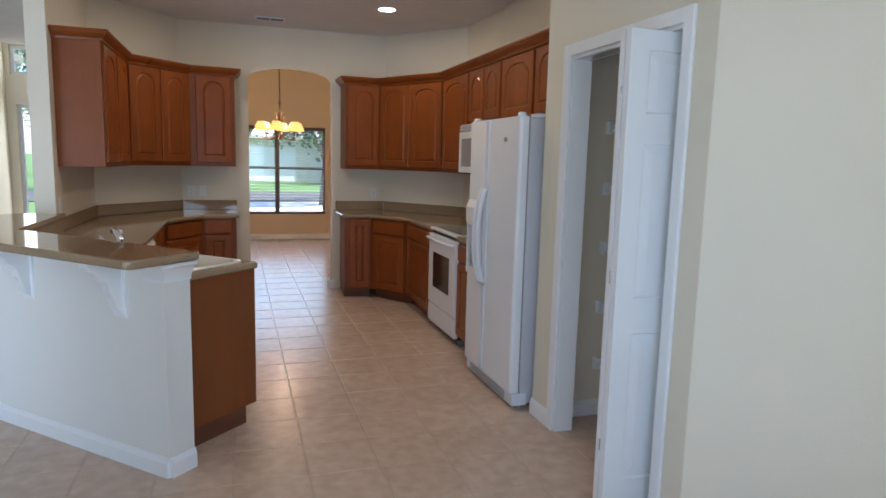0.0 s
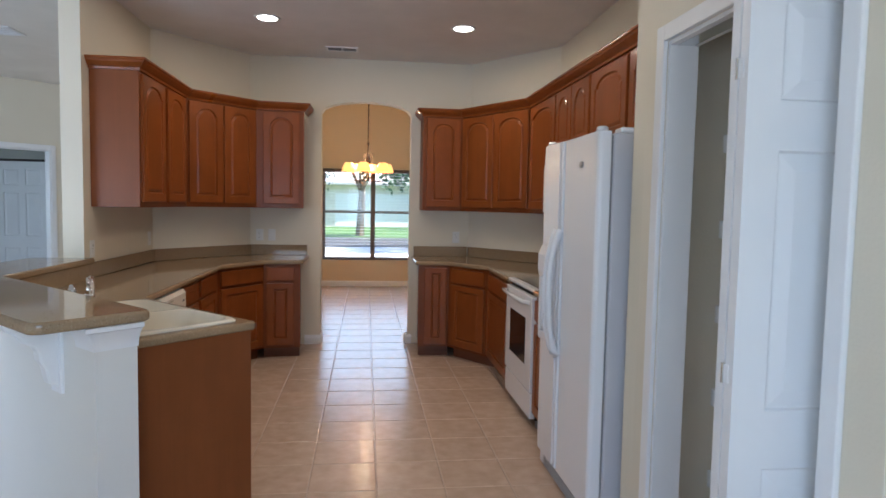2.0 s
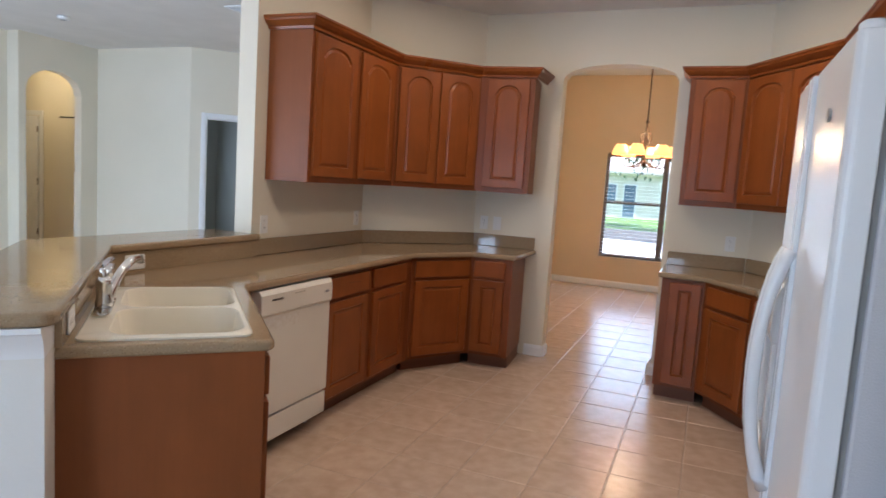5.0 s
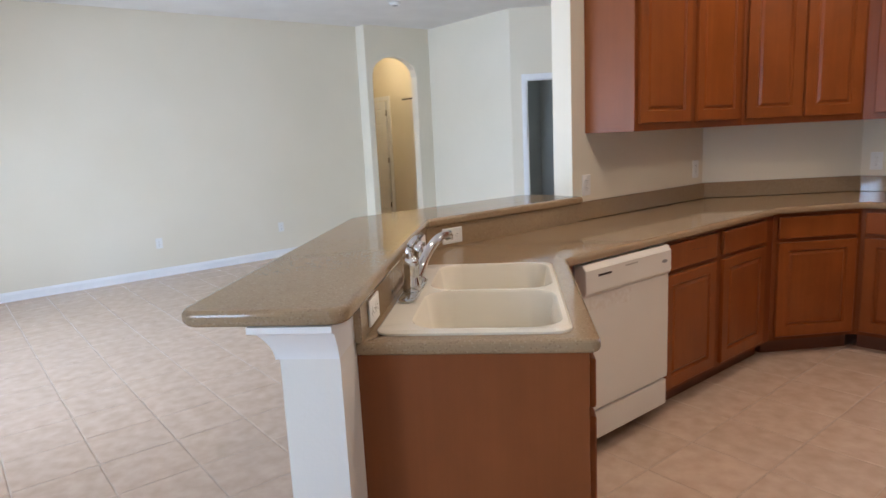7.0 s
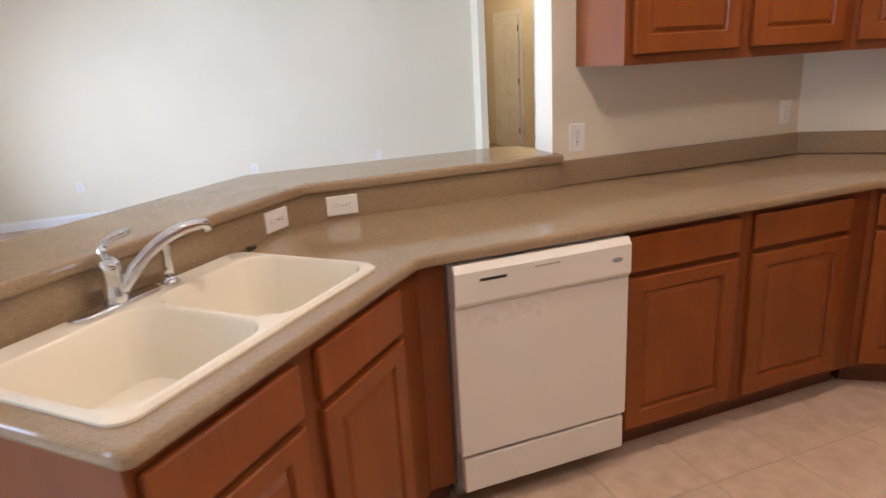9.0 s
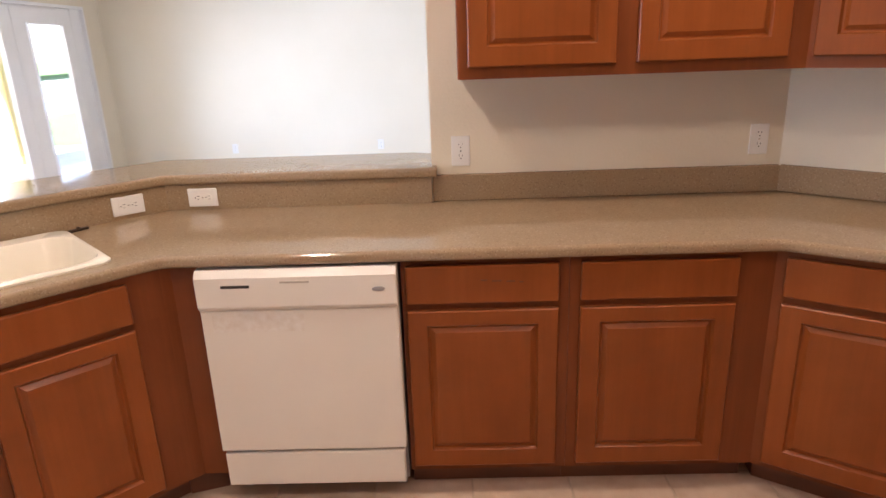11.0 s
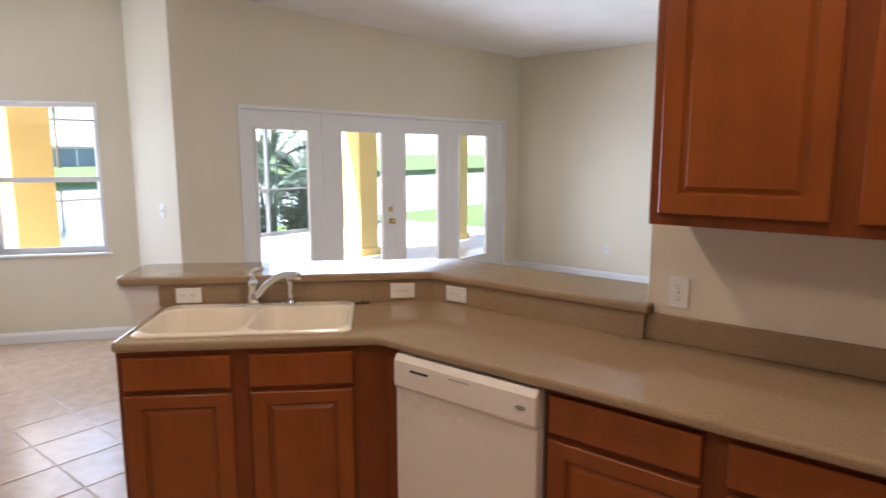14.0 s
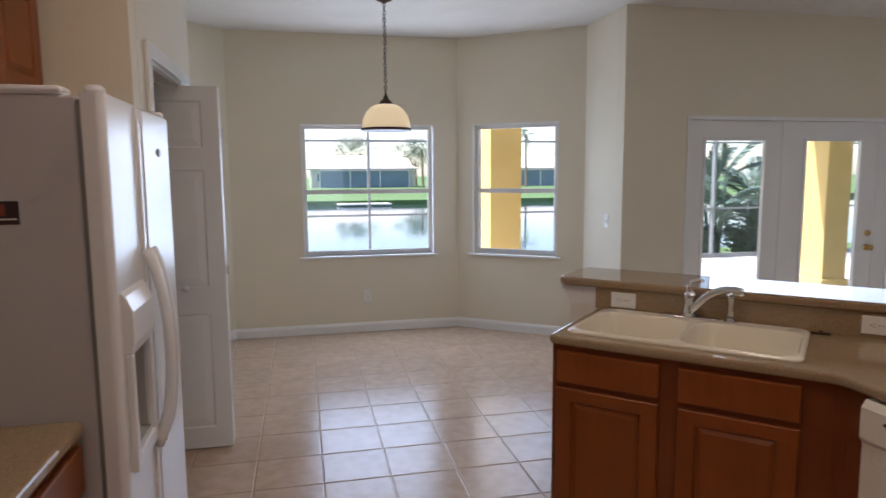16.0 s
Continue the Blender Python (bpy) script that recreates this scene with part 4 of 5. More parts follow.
SX = 1.757
stove = thing("electric_range", along((SX, ST1), (SX, ST0))[0], "white electric range with black glass cooktop", "range")
W = ST1 - ST0
part("oven_body", box(0.003, W - 0.003, 0.03, 0.64, 0.06, 0.895), DARKGAP, stove, "dark side panel")
part("cooktop_frame", box(0.0, W, 0.0, 0.645, 0.893, 0.915, 0.006), WHITE, stove)
part("cooktop_glass", box(0.035, W - 0.035, 0.05, 0.56, 0.9145, 0.919, 0.002), BLACK, stove, "black glass cooktop")
part("backguard", box(0.0, W, 0.575, 0.645, 0.915, 1.08, 0.01), WHITE, stove)
part("control_display", box(0.24, W - 0.24, 0.571, 0.576, 0.97, 1.05, 0.002), BLACK, stove)
for x in (0.07, 0.16, W - 0.16, W - 0.07):
    part("knob", lathe([(0.024, 0), (0.022, 0.02), (0.004, 0.024)], 14, m=pose(x, 0.575, 1.0, 90, 0, 0)), WHITE, stove, smooth=True)
oven = part("oven_door", box(0.005, W - 0.005, -0.012, 0.03, 0.245, 0.865, 0.008), WHITE, stove)
part("oven_window", box(0.15, W - 0.15, -0.0145, -0.008, 0.40, 0.71, 0.002), BLACK, oven, "dark oven window")
part("handle", tube([(0.05, -0.01, 0.825), (0.07, -0.05, 0.83), (W / 2, -0.062, 0.83), (W - 0.07, -0.05, 0.83), (W - 0.05, -0.01, 0.825)], 0.014, 8), WHITE, oven, smooth=True)
part("storage_drawer", box(0.005, W - 0.005, -0.008, 0.03, 0.07, 0.235, 0.006), WHITE, stove)
for x in (0.05, W - 0.05):
    part("foot", box(x - 0.02, x + 0.02, 0.05, 0.09, 0.0, 0.06), GREYPLASTIC, stove)

micro = thing("microwave_oven", along((2.02, ST1), (2.02, ST0))[0], "white over-the-range microwave oven", "microwave")
part("case", box(0.002, W - 0.002, 0.02, 0.395, 1.40, 1.826), WHITE, micro)
part("microwave_door", box(0.004, W - 0.19, -0.015, 0.02, 1.405, 1.76, 0.006), WHITE, micro)
part("door_window", box(0.08, W - 0.26, -0.018, -0.013, 1.46, 1.70, 0.002), mat("smoked_window", (0.30, 0.30, 0.31), (0.34, 0.34, 0.35), 0.2), micro)
part("control_panel", box(W - 0.185, W - 0.004, -0.012, 0.02, 1.405, 1.76, 0.006), WHITE, micro)
part("keypad", box(W - 0.16, W - 0.03, -0.0145, -0.01, 1.44, 1.70), GREYPLASTIC, micro)
for k in range(4):
    part("vent_slat", box(0.01, W - 0.01, -0.01, 0.02, 1.768 + k * 0.014, 1.777 + k * 0.014, 0.002), WHITE, micro)
part("handle", tube([(W - 0.205, -0.015, 1.45), (W - 0.205, -0.045, 1.48), (W - 0.205, -0.045, 1.68), (W - 0.205, -0.015, 1.71)], 0.01, 8), WHITE, micro, smooth=True)

part("label_residue", box(0.04, 0.33, -0.0508, -0.048, 0.66, 0.725, 0.0002), mat("residue", (0.70, 0.64, 0.55), (0.80, 0.77, 0.71), 0.6, scale=40), dw, "rough residue of a removed label")
for k, (dx, dz, l) in enumerate(((0.25, 0.80, 0.020), (0.285, 0.797, 0.03), (0.33, 0.795, 0.026), (0.37, 0.792, 0.012))):
    sc = mesh_object("scuff", box(FX + 0.0200, FX + 0.0206, K1[1] + dx, K1[1] + dx + l, dz, dz + 0.004), TOEWOOD)
    tagged(sc, "dark scratch on the drawer front", "scratch")
plug = thing("sink_plug", sink.matrix_world @ pose(0.885, -0.02, 0.0, 0, 0, 8), "small dark brown stopper lying on the counter", "stopper")
part("cap", prism(rounded([(-0.035, -0.008), (0.035, -0.008), (0.035, 0.008), (-0.035, 0.008)], [0.006] * 4, 4), 0, 0.009, 0.002, 1), IRON, plug)
part("knob", lathe([(0.006, 0.009), (0.007, 0.014), (0.002, 0.016)], 10), IRON, plug)

# ---- corbels under the bar ----
profile = [(0, 1.013), (0.27, 1.013), (0.27, 0.985), (0.255, 0.965), (0.225, 0.955), (0.20, 0.935), (0.175, 0.905), (0.135, 0.885), (0.115, 0.86), (0.11, 0.82), (0.085, 0.785),
           (0.075, 0.74), (0.065, 0.71), (0.035, 0.70), (0.03, 0.685), (0, 0.68)]


def corbel(p0, d):
    c = thing("bar_corbel", p0, "white scrolled wooden corbel under the bar top", "corbel", "corbels under the bar")
    bm = prism([(0.68 * a, 1.013 - 0.8 * (1.013 - b)) for a, b in profile], -0.028, 0.028, 0.005, 1)
    bm.transform(Matrix(((1, 0, 0, 0), (0, 0, 1, 0), (0, 1, 0, 0), (0, 0, 0, 1))))
    part("bracket", bm, TRIM, c)
    part("back_plate", box(0.0, 0.014, -0.045, 0.045, 0.73, 1.013, 0.004), TRIM, c)
    return c


turn = -135
c1 = corbel(pose(*uv(2.70, 2.0945), 0, 0, 0, turn), None)
copy_thing(c1, pose(*uv(3.42, 2.0945), 0, 0, 0, turn))
copy_thing(c1, pose(-1.261, 4.95, 0, 0, 0, 180))


# ---- outlets and switches ----
def outlet(m, wide=False, switch=False, label="white duplex outlet with cover plate"):
    o = thing("wall_switch" if switch else "wall_outlet", m, "white wall switch with cover plate" if switch else label, "switch" if switch else "outlet", "" if switch else "outlets on the walls")
    part("cover_plate", box(-0.036, 0.036, -0.006, 0.0, -0.058, 0.058, 0.003), OUTLET, o)
    if switch:
        part("toggle", box(-0.006, 0.006, -0.016, -0.005, -0.014, 0.010, 0.002), OUTLET, o)
        return o
    for z in (-0.021, 0.021):
        face = part("receptacle", lathe([(0.016, 0), (0.016, 0.002), (0.002, 0.0022)], 14, m=pose(0, -0.006, z, 90, 0, 0)), OUTLET, o)
        for x, h in ((-0.006, 0.005), (0.006, 0.004)):
            part("slot", box(x - 0.001, x + 0.001, -0.0086, -0.008, z + 0.001, z + 0.001 + h * 1.6), DARKGAP, face)
        part("slot", box(-0.002, 0.002, -0.0086, -0.008, z - 0.009, z - 0.005), DARKGAP, face)
    part("screw", lathe([(0.003, 0), (0.003, 0.001)], 8, m=pose(0, -0.006, 0, 90, 0, 0)), CHROME, o)
    return o


o1 = outlet(pose(-1.1395, 5.45, 1.107, 0, 0, 90))
copy_thing(o1, pose(-1.1395, 6.593, 1.117, 0, 0, 90))
copy_thing(o1, pose(-0.37, 7.4995, 1.115))
copy_thing(o1, pose(1.62, 7.4995, 1.115))
for u in (2.670, 3.663):
    copy_thing(o1, pose(*uv(u, 2.2565), 0.966, 0, 0, 135) @ pose(0, 0, 0, 0, 90, 0))
copy_thing(o1, pose(c0[0] + 0.0005, 4.434, 0.964, 0, 0, 90) @ pose(0, 0, 0, 0, 90, 0))
for y in (2.75, 4.53, 6.0):
    copy_thing(o1, pose(-6.3995, y, 0.38, 0, 0, 90))
copy_thing(o1, pose(0.55, -0.1195, 0.36, 0, 0, 180))
outlet(pose(-0.25, 7.4995, 1.115), switch=True)
outlet(pose(-1.3995, 1.12, 1.15, 0, 0, 90), switch=True)

# ---- pantry: folding door and wire shelves ----
bifold = thing("folding_door", pose(1.595, 2.385, 0.012), "white raised-panel folding pantry door, folded open", "door")


def bifold_leaf(y0, thick=0.034):
    bm = bmesh.new()
    w = 0.42
    zs = ((0.12, 0.78), (0.93, 1.58), (1.70, 1.95))
    for side in (0, 1):
        part_m = Matrix.Identity(4) if side == 0 else pose(w, thick, 0, 0, 0, 180)
        piece = bmesh.new()
        z = 0.0
        for a, b in zs:
            box(0, w, 0, thick / 2, z, a, into=piece)
            box(0, 0.09, 0, thick / 2, a, b, into=piece)
            box(w - 0.09, w, 0, thick / 2, a, b, into=piece)
            loops_mesh(panel_loops(0.09, w - 0.09, a, b, 0.0, depth=0.007, ring=0.05, n=3), into=piece)
            z = b
        box(0, w, 0, thick / 2, z, 2.03, into=piece)
        piece.transform(part_m)
        pour(piece, bm)
    bm.transform(Matrix.Translation((0, y0, 0)))
    return bm


part("door_leaf", bifold_leaf(0.0), TRIM, bifold)
part("door_leaf", bifold_leaf(0.042), TRIM, bifold)
for z in (0.28, 1.02, 1.78):
    h = part("hinge", box(-0.0025, 0.0, 0.018, 0.058, z - 0.024, z + 0.024, 0.0008), TRIM, bifold, "painted hinge")
    part("pin", tube([(-0.006, 0.038, z - 0.026), (-0.006, 0.038, z + 0.026)], 0.0035, 8), CHROME, h)
part("door_knob", lathe([(0.012, 0), (0.012, 0.012), (0.02, 0.022), (0.018, 0.034), (0.004, 0.038)], 16, m=pose(0.21, 0.076, 0.93, -90, 0, 0)), TRIM, bifold, smooth=True)
part("top_track", box(0.215, 0.275, -0.065, 0.795, 2.0305, 2.0325), CHROME, bifold)
for z in (0.34, 0.685, 1.033, 1.38, 1.726):
    s = thing("wire_shelf", pose(2.135, 2.24, z), "white coated wire shelf in the pantry", "shelf", "pantry shelves")
    bm = bmesh.new()
    for x in (0.0, 0.135, 0.27, 0.405):
        box(x, x + 0.006, 0, 1.115, -0.006, 0.0, into=bm)
    for zz in (-0.035, -0.03):
        box(0, 0.006, 0, 1.115, zz, zz + 0.006, into=bm)
    part("rail", bm, TRIM, s)
    bm = bmesh.new()
    for k in range(44):
        y = 0.012 + k * 0.0252
        box(0, 0.41, y, y + 0.003, 0.0, 0.003, into=bm)
        box(-0.003, 0.0, y, y + 0.003, -0.035, 0.003, into=bm)
    part("wire", bm, TRIM, s)
    part("end_bracket", box(-0.02, 0.012, 1.09, 1.129, -0.05, 0.022, 0.004), TRIM, s)
    part("wall_clip", box(0.012, 0.075, 1.112, 1.129, -0.034, 0.006, 0.003), TRIM, s)

# ---- ceiling fixtures ----
# The pair at y 4.45 is unseen, added to brighten the sink counter.
for x, y in ((-0.10, 6.19), (1.465, 6.20), (-0.10, 4.45), (1.15, 4.45)):
    d = thing("recessed_light", pose(x, y, TOP), "lit round recessed ceiling light with white trim, the near pair added unseen", "ceiling light", "recessed kitchen lights")
    part("trim_ring", lathe([(0.075, -0.002), (0.098, -0.008), (0.104, -0.004), (0.104, 0.0), (0.075, 0.0)], 28), TRIM, d, smooth=True)
    part("lamp_lens", lathe([(0.001, -0.004), (0.078, -0.0035), (0.078, 0.0)], 28), CANLIGHT, d, "glowing lamp")
    l = new("recessed_lamp", bpy.data.lights.new("recessed_lamp", "AREA"))
    l.data.shape, l.data.size, l.data.energy, l.data.color = "DISK", 0.15, CAN_WATTS, (1.0, 0.80, 0.58)
    l.location = (x, y, TOP - 0.02)


def ceiling_vent(x, y, w, d, rz, label):
    v = thing("ceiling_vent", pose(x, y, TOP, 0, 0, rz), label, "vent")
    bm = bmesh.new()
    for a in ((-w / 2, w / 2, -d / 2, -d / 2 + 0.02), (-w / 2, w / 2, d / 2 - 0.02, d / 2), (-w / 2, -w / 2 + 0.02, -d / 2 + 0.02, d / 2 - 0.02), (w / 2 - 0.02, w / 2, -d / 2 + 0.02, d / 2 - 0.02), (-0.008, 0.008, -d / 2 + 0.02, d / 2 - 0.02)):
        box(a[0], a[1], a[2], a[3], -0.01, 0, into=bm)
    part("frame", bm, TRIM, v)
    part("backing", box(-w / 2 + 0.02, w / 2 - 0.02, -d / 2 + 0.02, d / 2 - 0.02, -0.002, 0.0), GREYPLASTIC, v)
    n = int((d - 0.04) / 0.022)
    for k in range(n):
        y0 = -d / 2 + 0.026 + k * 0.022
        bm = box(-w / 2 + 0.02, w / 2 - 0.02, -0.007, 0.007, -0.0012, 0.0012)
        bm.transform(pose(0, y0 + 0.005, -0.006, 35, 0, 0))
        part("slat", bm, GREYPLASTIC if d < 0.2 else TRIM, v)


ceiling_vent(0.45, 7.08, 0.30, 0.16, 0, "white ceiling air vent with dark slots")
ceiling_vent(-2.55, 7.0, 0.42, 0.30, 0, "white louvred ceiling air vent")
det = thing("smoke_detector", pose(-4.9, 6.9, TOP), "white round smoke detector on the ceiling", "smoke detector")
part("housing", lathe([(0.065, 0), (0.065, -0.02), (0.05, -0.034), (0.002, -0.036)], 20), TRIM, det, smooth=True)
part("grille", lathe([(0.03, -0.0362), (0.03, -0.039), (0.002, -0.040)], 16), GREYPLASTIC, det)

PEND = (0.506, 1.17)
p = thing("pendant_lamp", pose(*PEND, 0), "alabaster glass dome pendant lamp with bronze fittings, lit", "lamp")
part("ceiling_rose", lathe([(0.062, TOP), (0.062, TOP - 0.012), (0.02, TOP - 0.03), (0.008, TOP - 0.04)], 20), IRON, p, smooth=True)
bm = bmesh.new()
z, k = TOP - 0.03, 0
while z > 2.19:
    ring = [Vector((0.011 * math.cos(a), 0, z - 0.018 + 0.018 * math.sin(a))) for a in (2 * math.pi * j / 8 for j in range(9))]
    if k % 2:
        ring = [Vector((0, v.x, v.z)) for v in ring]
    tube(ring, 0.0035, 5, into=bm)
    z -= 0.028
    k += 1
part("chain", bm, IRON, p)
part("cord", tube([(0.004, 0.003, TOP - 0.03), (0.02, 0.01, 2.70), (0.035, 0.01, 2.66), (0.01, 0.0, 2.60), (-0.006, 0.004, 2.45), (0.006, 0, 2.2)], 0.0025, 6), OUTLET, p)
part("cap", lathe([(0.006, 2.185), (0.012, 2.165), (0.018, 2.160), (0.022, 2.142), (0.042, 2.125), (0.056, 2.104), (0.056, 2.096)], 20), IRON, p, smooth=True)
dome = [(0.046, 2.102)] + [(0.046 + 0.142 * math.sin(a), 1.915 + 0.187 * math.cos(a)) for a in (math.pi / 2 * k / 12 for k in range(1, 13))]
dome += [(r - 0.006, z) for r, z in dome[::-1]]
part("shade", lathe(dome, 32), CREAMGLOW, p, "glowing cream glass dome", True)
part("rim", lathe([(0.180, 1.915), (0.192, 1.918), (0.197, 1.908), (0.194, 1.898), (0.182, 1.900)], 32), IRON, p, smooth=True)
part("light_bulb", lathe([(0.002, 1.95), (0.028, 1.965), (0.032, 1.99), (0.016, 2.04), (0.014, 2.08)], 14), glow("lit_bulb", (1.0, 0.86, 0.6), 12), p, smooth=True)
bulb("pendant_bulb", (PEND[0], PEND[1], 1.93), 1.2, 0.03)

CH = (0.71, 9.8)
c = thing("chandelier", pose(*CH, 0), "bronze chandelier with amber glass shades, lit, in the dining room", "chandelier")
part("ceiling_rose", lathe([(0.065, 3.2), (0.06, 3.18), (0.01, 3.16)], 20), IRON, c, smooth=True)
part("rod", tube([(0, 0, 3.17), (0, 0, 2.27)], 0.008, 8), IRON, c)
part("stem", lathe([(0.004, 2.30), (0.022, 2.27), (0.01, 2.24), (0.012, 2.15), (0.03, 2.05), (0.012, 1.96), (0.014, 1.86), (0.034, 1.81), (0.02, 1.77), (0.002, 1.75)], 16), IRON, c, smooth=True)
for k in range(6):
    a = 2 * math.pi * k / 6 + 0.3
    ca, sa = math.cos(a), math.sin(a)
    arm = part("arm", tube(curve((0.01 * ca, 0.01 * sa, 1.84), (0.14 * ca, 0.14 * sa, 1.70), (0.27 * ca, 0.27 * sa, 1.74), (0.27 * ca, 0.27 * sa, 1.88), 10), 0.007, 7), IRON, c, smooth=True)
    part("scroll", tube(curve((0.02 * ca, 0.02 * sa, 2.14), (0.10 * ca, 0.10 * sa, 2.16), (0.06 * ca, 0.06 * sa, 2.02), (0.015 * ca, 0.015 * sa, 2.0), 8), 0.005, 6), IRON, c)
    sh = [(0.095, 1.885), (0.085, 1.93), (0.06, 1.985), (0.052, 2.0)]
    sh += [(r - 0.004, z) for r, z in sh[::-1]]
    part("shade", lathe(sh, 20, m=pose(0.27 * ca, 0.27 * sa, 0)), AMBER, c, "glowing amber glass shade", True)
bulb("chandelier_bulb", (CH[0], CH[1], 2.06), 12, 0.12)

# ---- hall behind the arch ----
m = along((-6.33, 8.75), (-9.20, 8.75))[0]


def six_panel(w, h, thick=0.035):
    """Panel door leaf with its face towards +y."""
    bm = bmesh.new()
    rows = ((0.20, 0.62), (0.80, 1.52), (1.63, 1.90))
    cols = ((0.11, w / 2 - 0.045), (w / 2 + 0.045, w - 0.11))
    z = 0.0
    for a, b in rows:
        box(0, w, 0, thick, z, a, into=bm)
        box(0, cols[0][0], 0, thick, a, b, into=bm)
        box(cols[0][1], cols[1][0], 0, thick, a, b, into=bm)
        box(cols[1][1], w, 0, thick, a, b, into=bm)
        for x0, x1 in cols:
            loops_mesh(panel_loops(x0, x1, a, b, 0.0, ring=0.04, n=3), into=bm)
        z = b
    box(0, w, 0, thick, z, h, into=bm)
    bm.transform(pose(w, 0, 0, 0, 0, 180))
    return bm


d = thing("door_5", m @ pose(1.56, 0.042, 0.01), "white six-panel hall door standing ajar", "door")
d["kind"] = "structure"
part("door_leaf", six_panel(0.80, 2.02), TRIM, d)
for z in (0.25, 1.0, 1.78):
    part("hinge", box(-0.018, -0.004, -0.004, 0.006, z, z + 0.09), IRON, d, "dark hinge")
bm = bmesh.new()
for a in ((1.47, 1.54, 0, 2.11), (2.38, 2.45, 0, 2.11), (1.54, 2.38, 2.04, 2.11)):
    box(a[0], a[1], 0.001, 0.02, a[2], a[3], 0.004, into=bm)
bm.transform(m)
setting("trim_hall_door", bm, TRIM, "white casing of the hall door")
d = thing("door_6", m @ pose(0.30, 0.001, 0.01), "plain cream flush door in the hall", "door")
d["kind"] = "structure"
part("door_leaf", box(0, 0.82, 0, 0.012, 0, 2.0, 0.002), PAINT, d)
# Solid dark strip painted in for the shade above the leaf.
part("door_gap", box(0, 0.82, 0, 0.009, 2.001, 2.022), DARKGAP, d, "dark strip that stands for the shaded gap above the door")
m6 = along((-3.23, 12.17), (-7.6, 12.17))[0]
d = thing("door_7", m6 @ pose(1.27, 0.014, 0.01), "white six-panel door in the den wall", "door")
d["kind"] = "structure"
part("door_leaf", six_panel(0.80, 2.02), TRIM, d)
# Thin dark sheet behind the leaf, standing in for the gap's shade.
part("door_gap", box(-0.03, 0.83, -0.0135, -0.0125, 0, 2.06), DARKGAP, d, "dark sheet that stands for the shaded gap around the door")
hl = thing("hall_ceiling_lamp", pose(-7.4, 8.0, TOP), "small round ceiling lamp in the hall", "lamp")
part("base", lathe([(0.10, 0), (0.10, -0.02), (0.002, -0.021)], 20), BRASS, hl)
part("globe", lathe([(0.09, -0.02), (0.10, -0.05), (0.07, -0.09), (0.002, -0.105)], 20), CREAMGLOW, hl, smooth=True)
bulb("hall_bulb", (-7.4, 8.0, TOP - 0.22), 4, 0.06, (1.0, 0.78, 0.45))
ph = thing("motion_sensor", along((-3.10, 9.86), (-4.60, 8.36))[0] @ pose(0.14, 0, 2.35), "small white sensor on the wall", "sensor")
part("case", box(-0.035, 0.035, 0.001, 0.04, -0.05, 0.05, 0.01), TRIM, ph)
part("lens", box(-0.02, 0.02, 0.04, 0.043, -0.03, 0.0, 0.001), GREYPLASTIC, ph)

# ---- dining window blinds ----
for x0, x1 in ((-0.05, 0.79), (0.83, 1.67)):
    b = thing("window_blind", pose((x0 + x1) / 2, 12.145, 0.47), "white horizontal slat blind in the dining window", "blind", "dining room blinds")
    w = (x1 - x0) / 2 - 0.012
    part("head_rail", box(-w, w, -0.022, 0.022, 1.515, 1.555, 0.004), BROWNFRAME, b, "brown head rail")
    part("bottom_rail", box(-w, w, -0.02, 0.02, 0.012, 0.028, 0.004), BROWNFRAME, b)
    for x in (-w * 0.7, w * 0.7):
        part("cord", box(x - 0.001, x + 0.001, -0.001, 0.001, 0.028, 1.515), BLIND, b)
    bm = box(-w, w, -0.008, 0.008, -0.0007, 0.0007)
    first = part("slat", bm, BLIND, b)
    first.matrix_basis = pose(0, 0, 0.06, 8, 0, 0)
    for k in range(1, 28):
        s = new("slat", first.data)
        s.parent = b
        s.matrix_basis = pose(0, 0, 0.06 + k * 0.052, 8, 0, 0)


# ---- outdoors ----
LAWN = mat("lawn", (0.05, 0.11, 0.025), (0.10, 0.18, 0.05), 0.9, scale=3, detail=8, bump=0.8, bscale=30)
CONCRETE = mat("pale_concrete", (0.55, 0.54, 0.50), (0.64, 0.63, 0.59), 0.85, scale=4, bump=0.3, bscale=50)
WATER = mat("lake_water", (0.03, 0.05, 0.06), (0.04, 0.07, 0.08), 0.05, scale=0.5, bump=0.06, bscale=2.5)
LEAF = mat("broad_leaf", (0.03, 0.075, 0.035), (0.07, 0.13, 0.06), 0.45, scale=5)
TRUNK = mat("palm_trunk", (0.16, 0.12, 0.08), (0.24, 0.19, 0.13), 0.9, scale=12, stretch=(1, 1, 6), bump=0.5)
ROOF = mat("grey_roof_shingle", (0.46, 0.44, 0.42), (0.56, 0.54, 0.51), 0.9, scale=20, bump=0.4)
BLUEGLASS = mat("blue_grey_screen", (0.10, 0.15, 0.21), (0.14, 0.20, 0.27), 0.25, scale=0.6)
HOUSE = mat("pale_stucco", (0.62, 0.58, 0.50), (0.70, 0.66, 0.58), 0.9, scale=2, bump=0.3)
ALU = mat("grey_aluminium", (0.20, 0.215, 0.23), (0.25, 0.265, 0.28), 0.45, metal=0.2)
WHITEALU = mat("white_aluminium", (0.72, 0.72, 0.70), (0.76, 0.76, 0.74), 0.4)

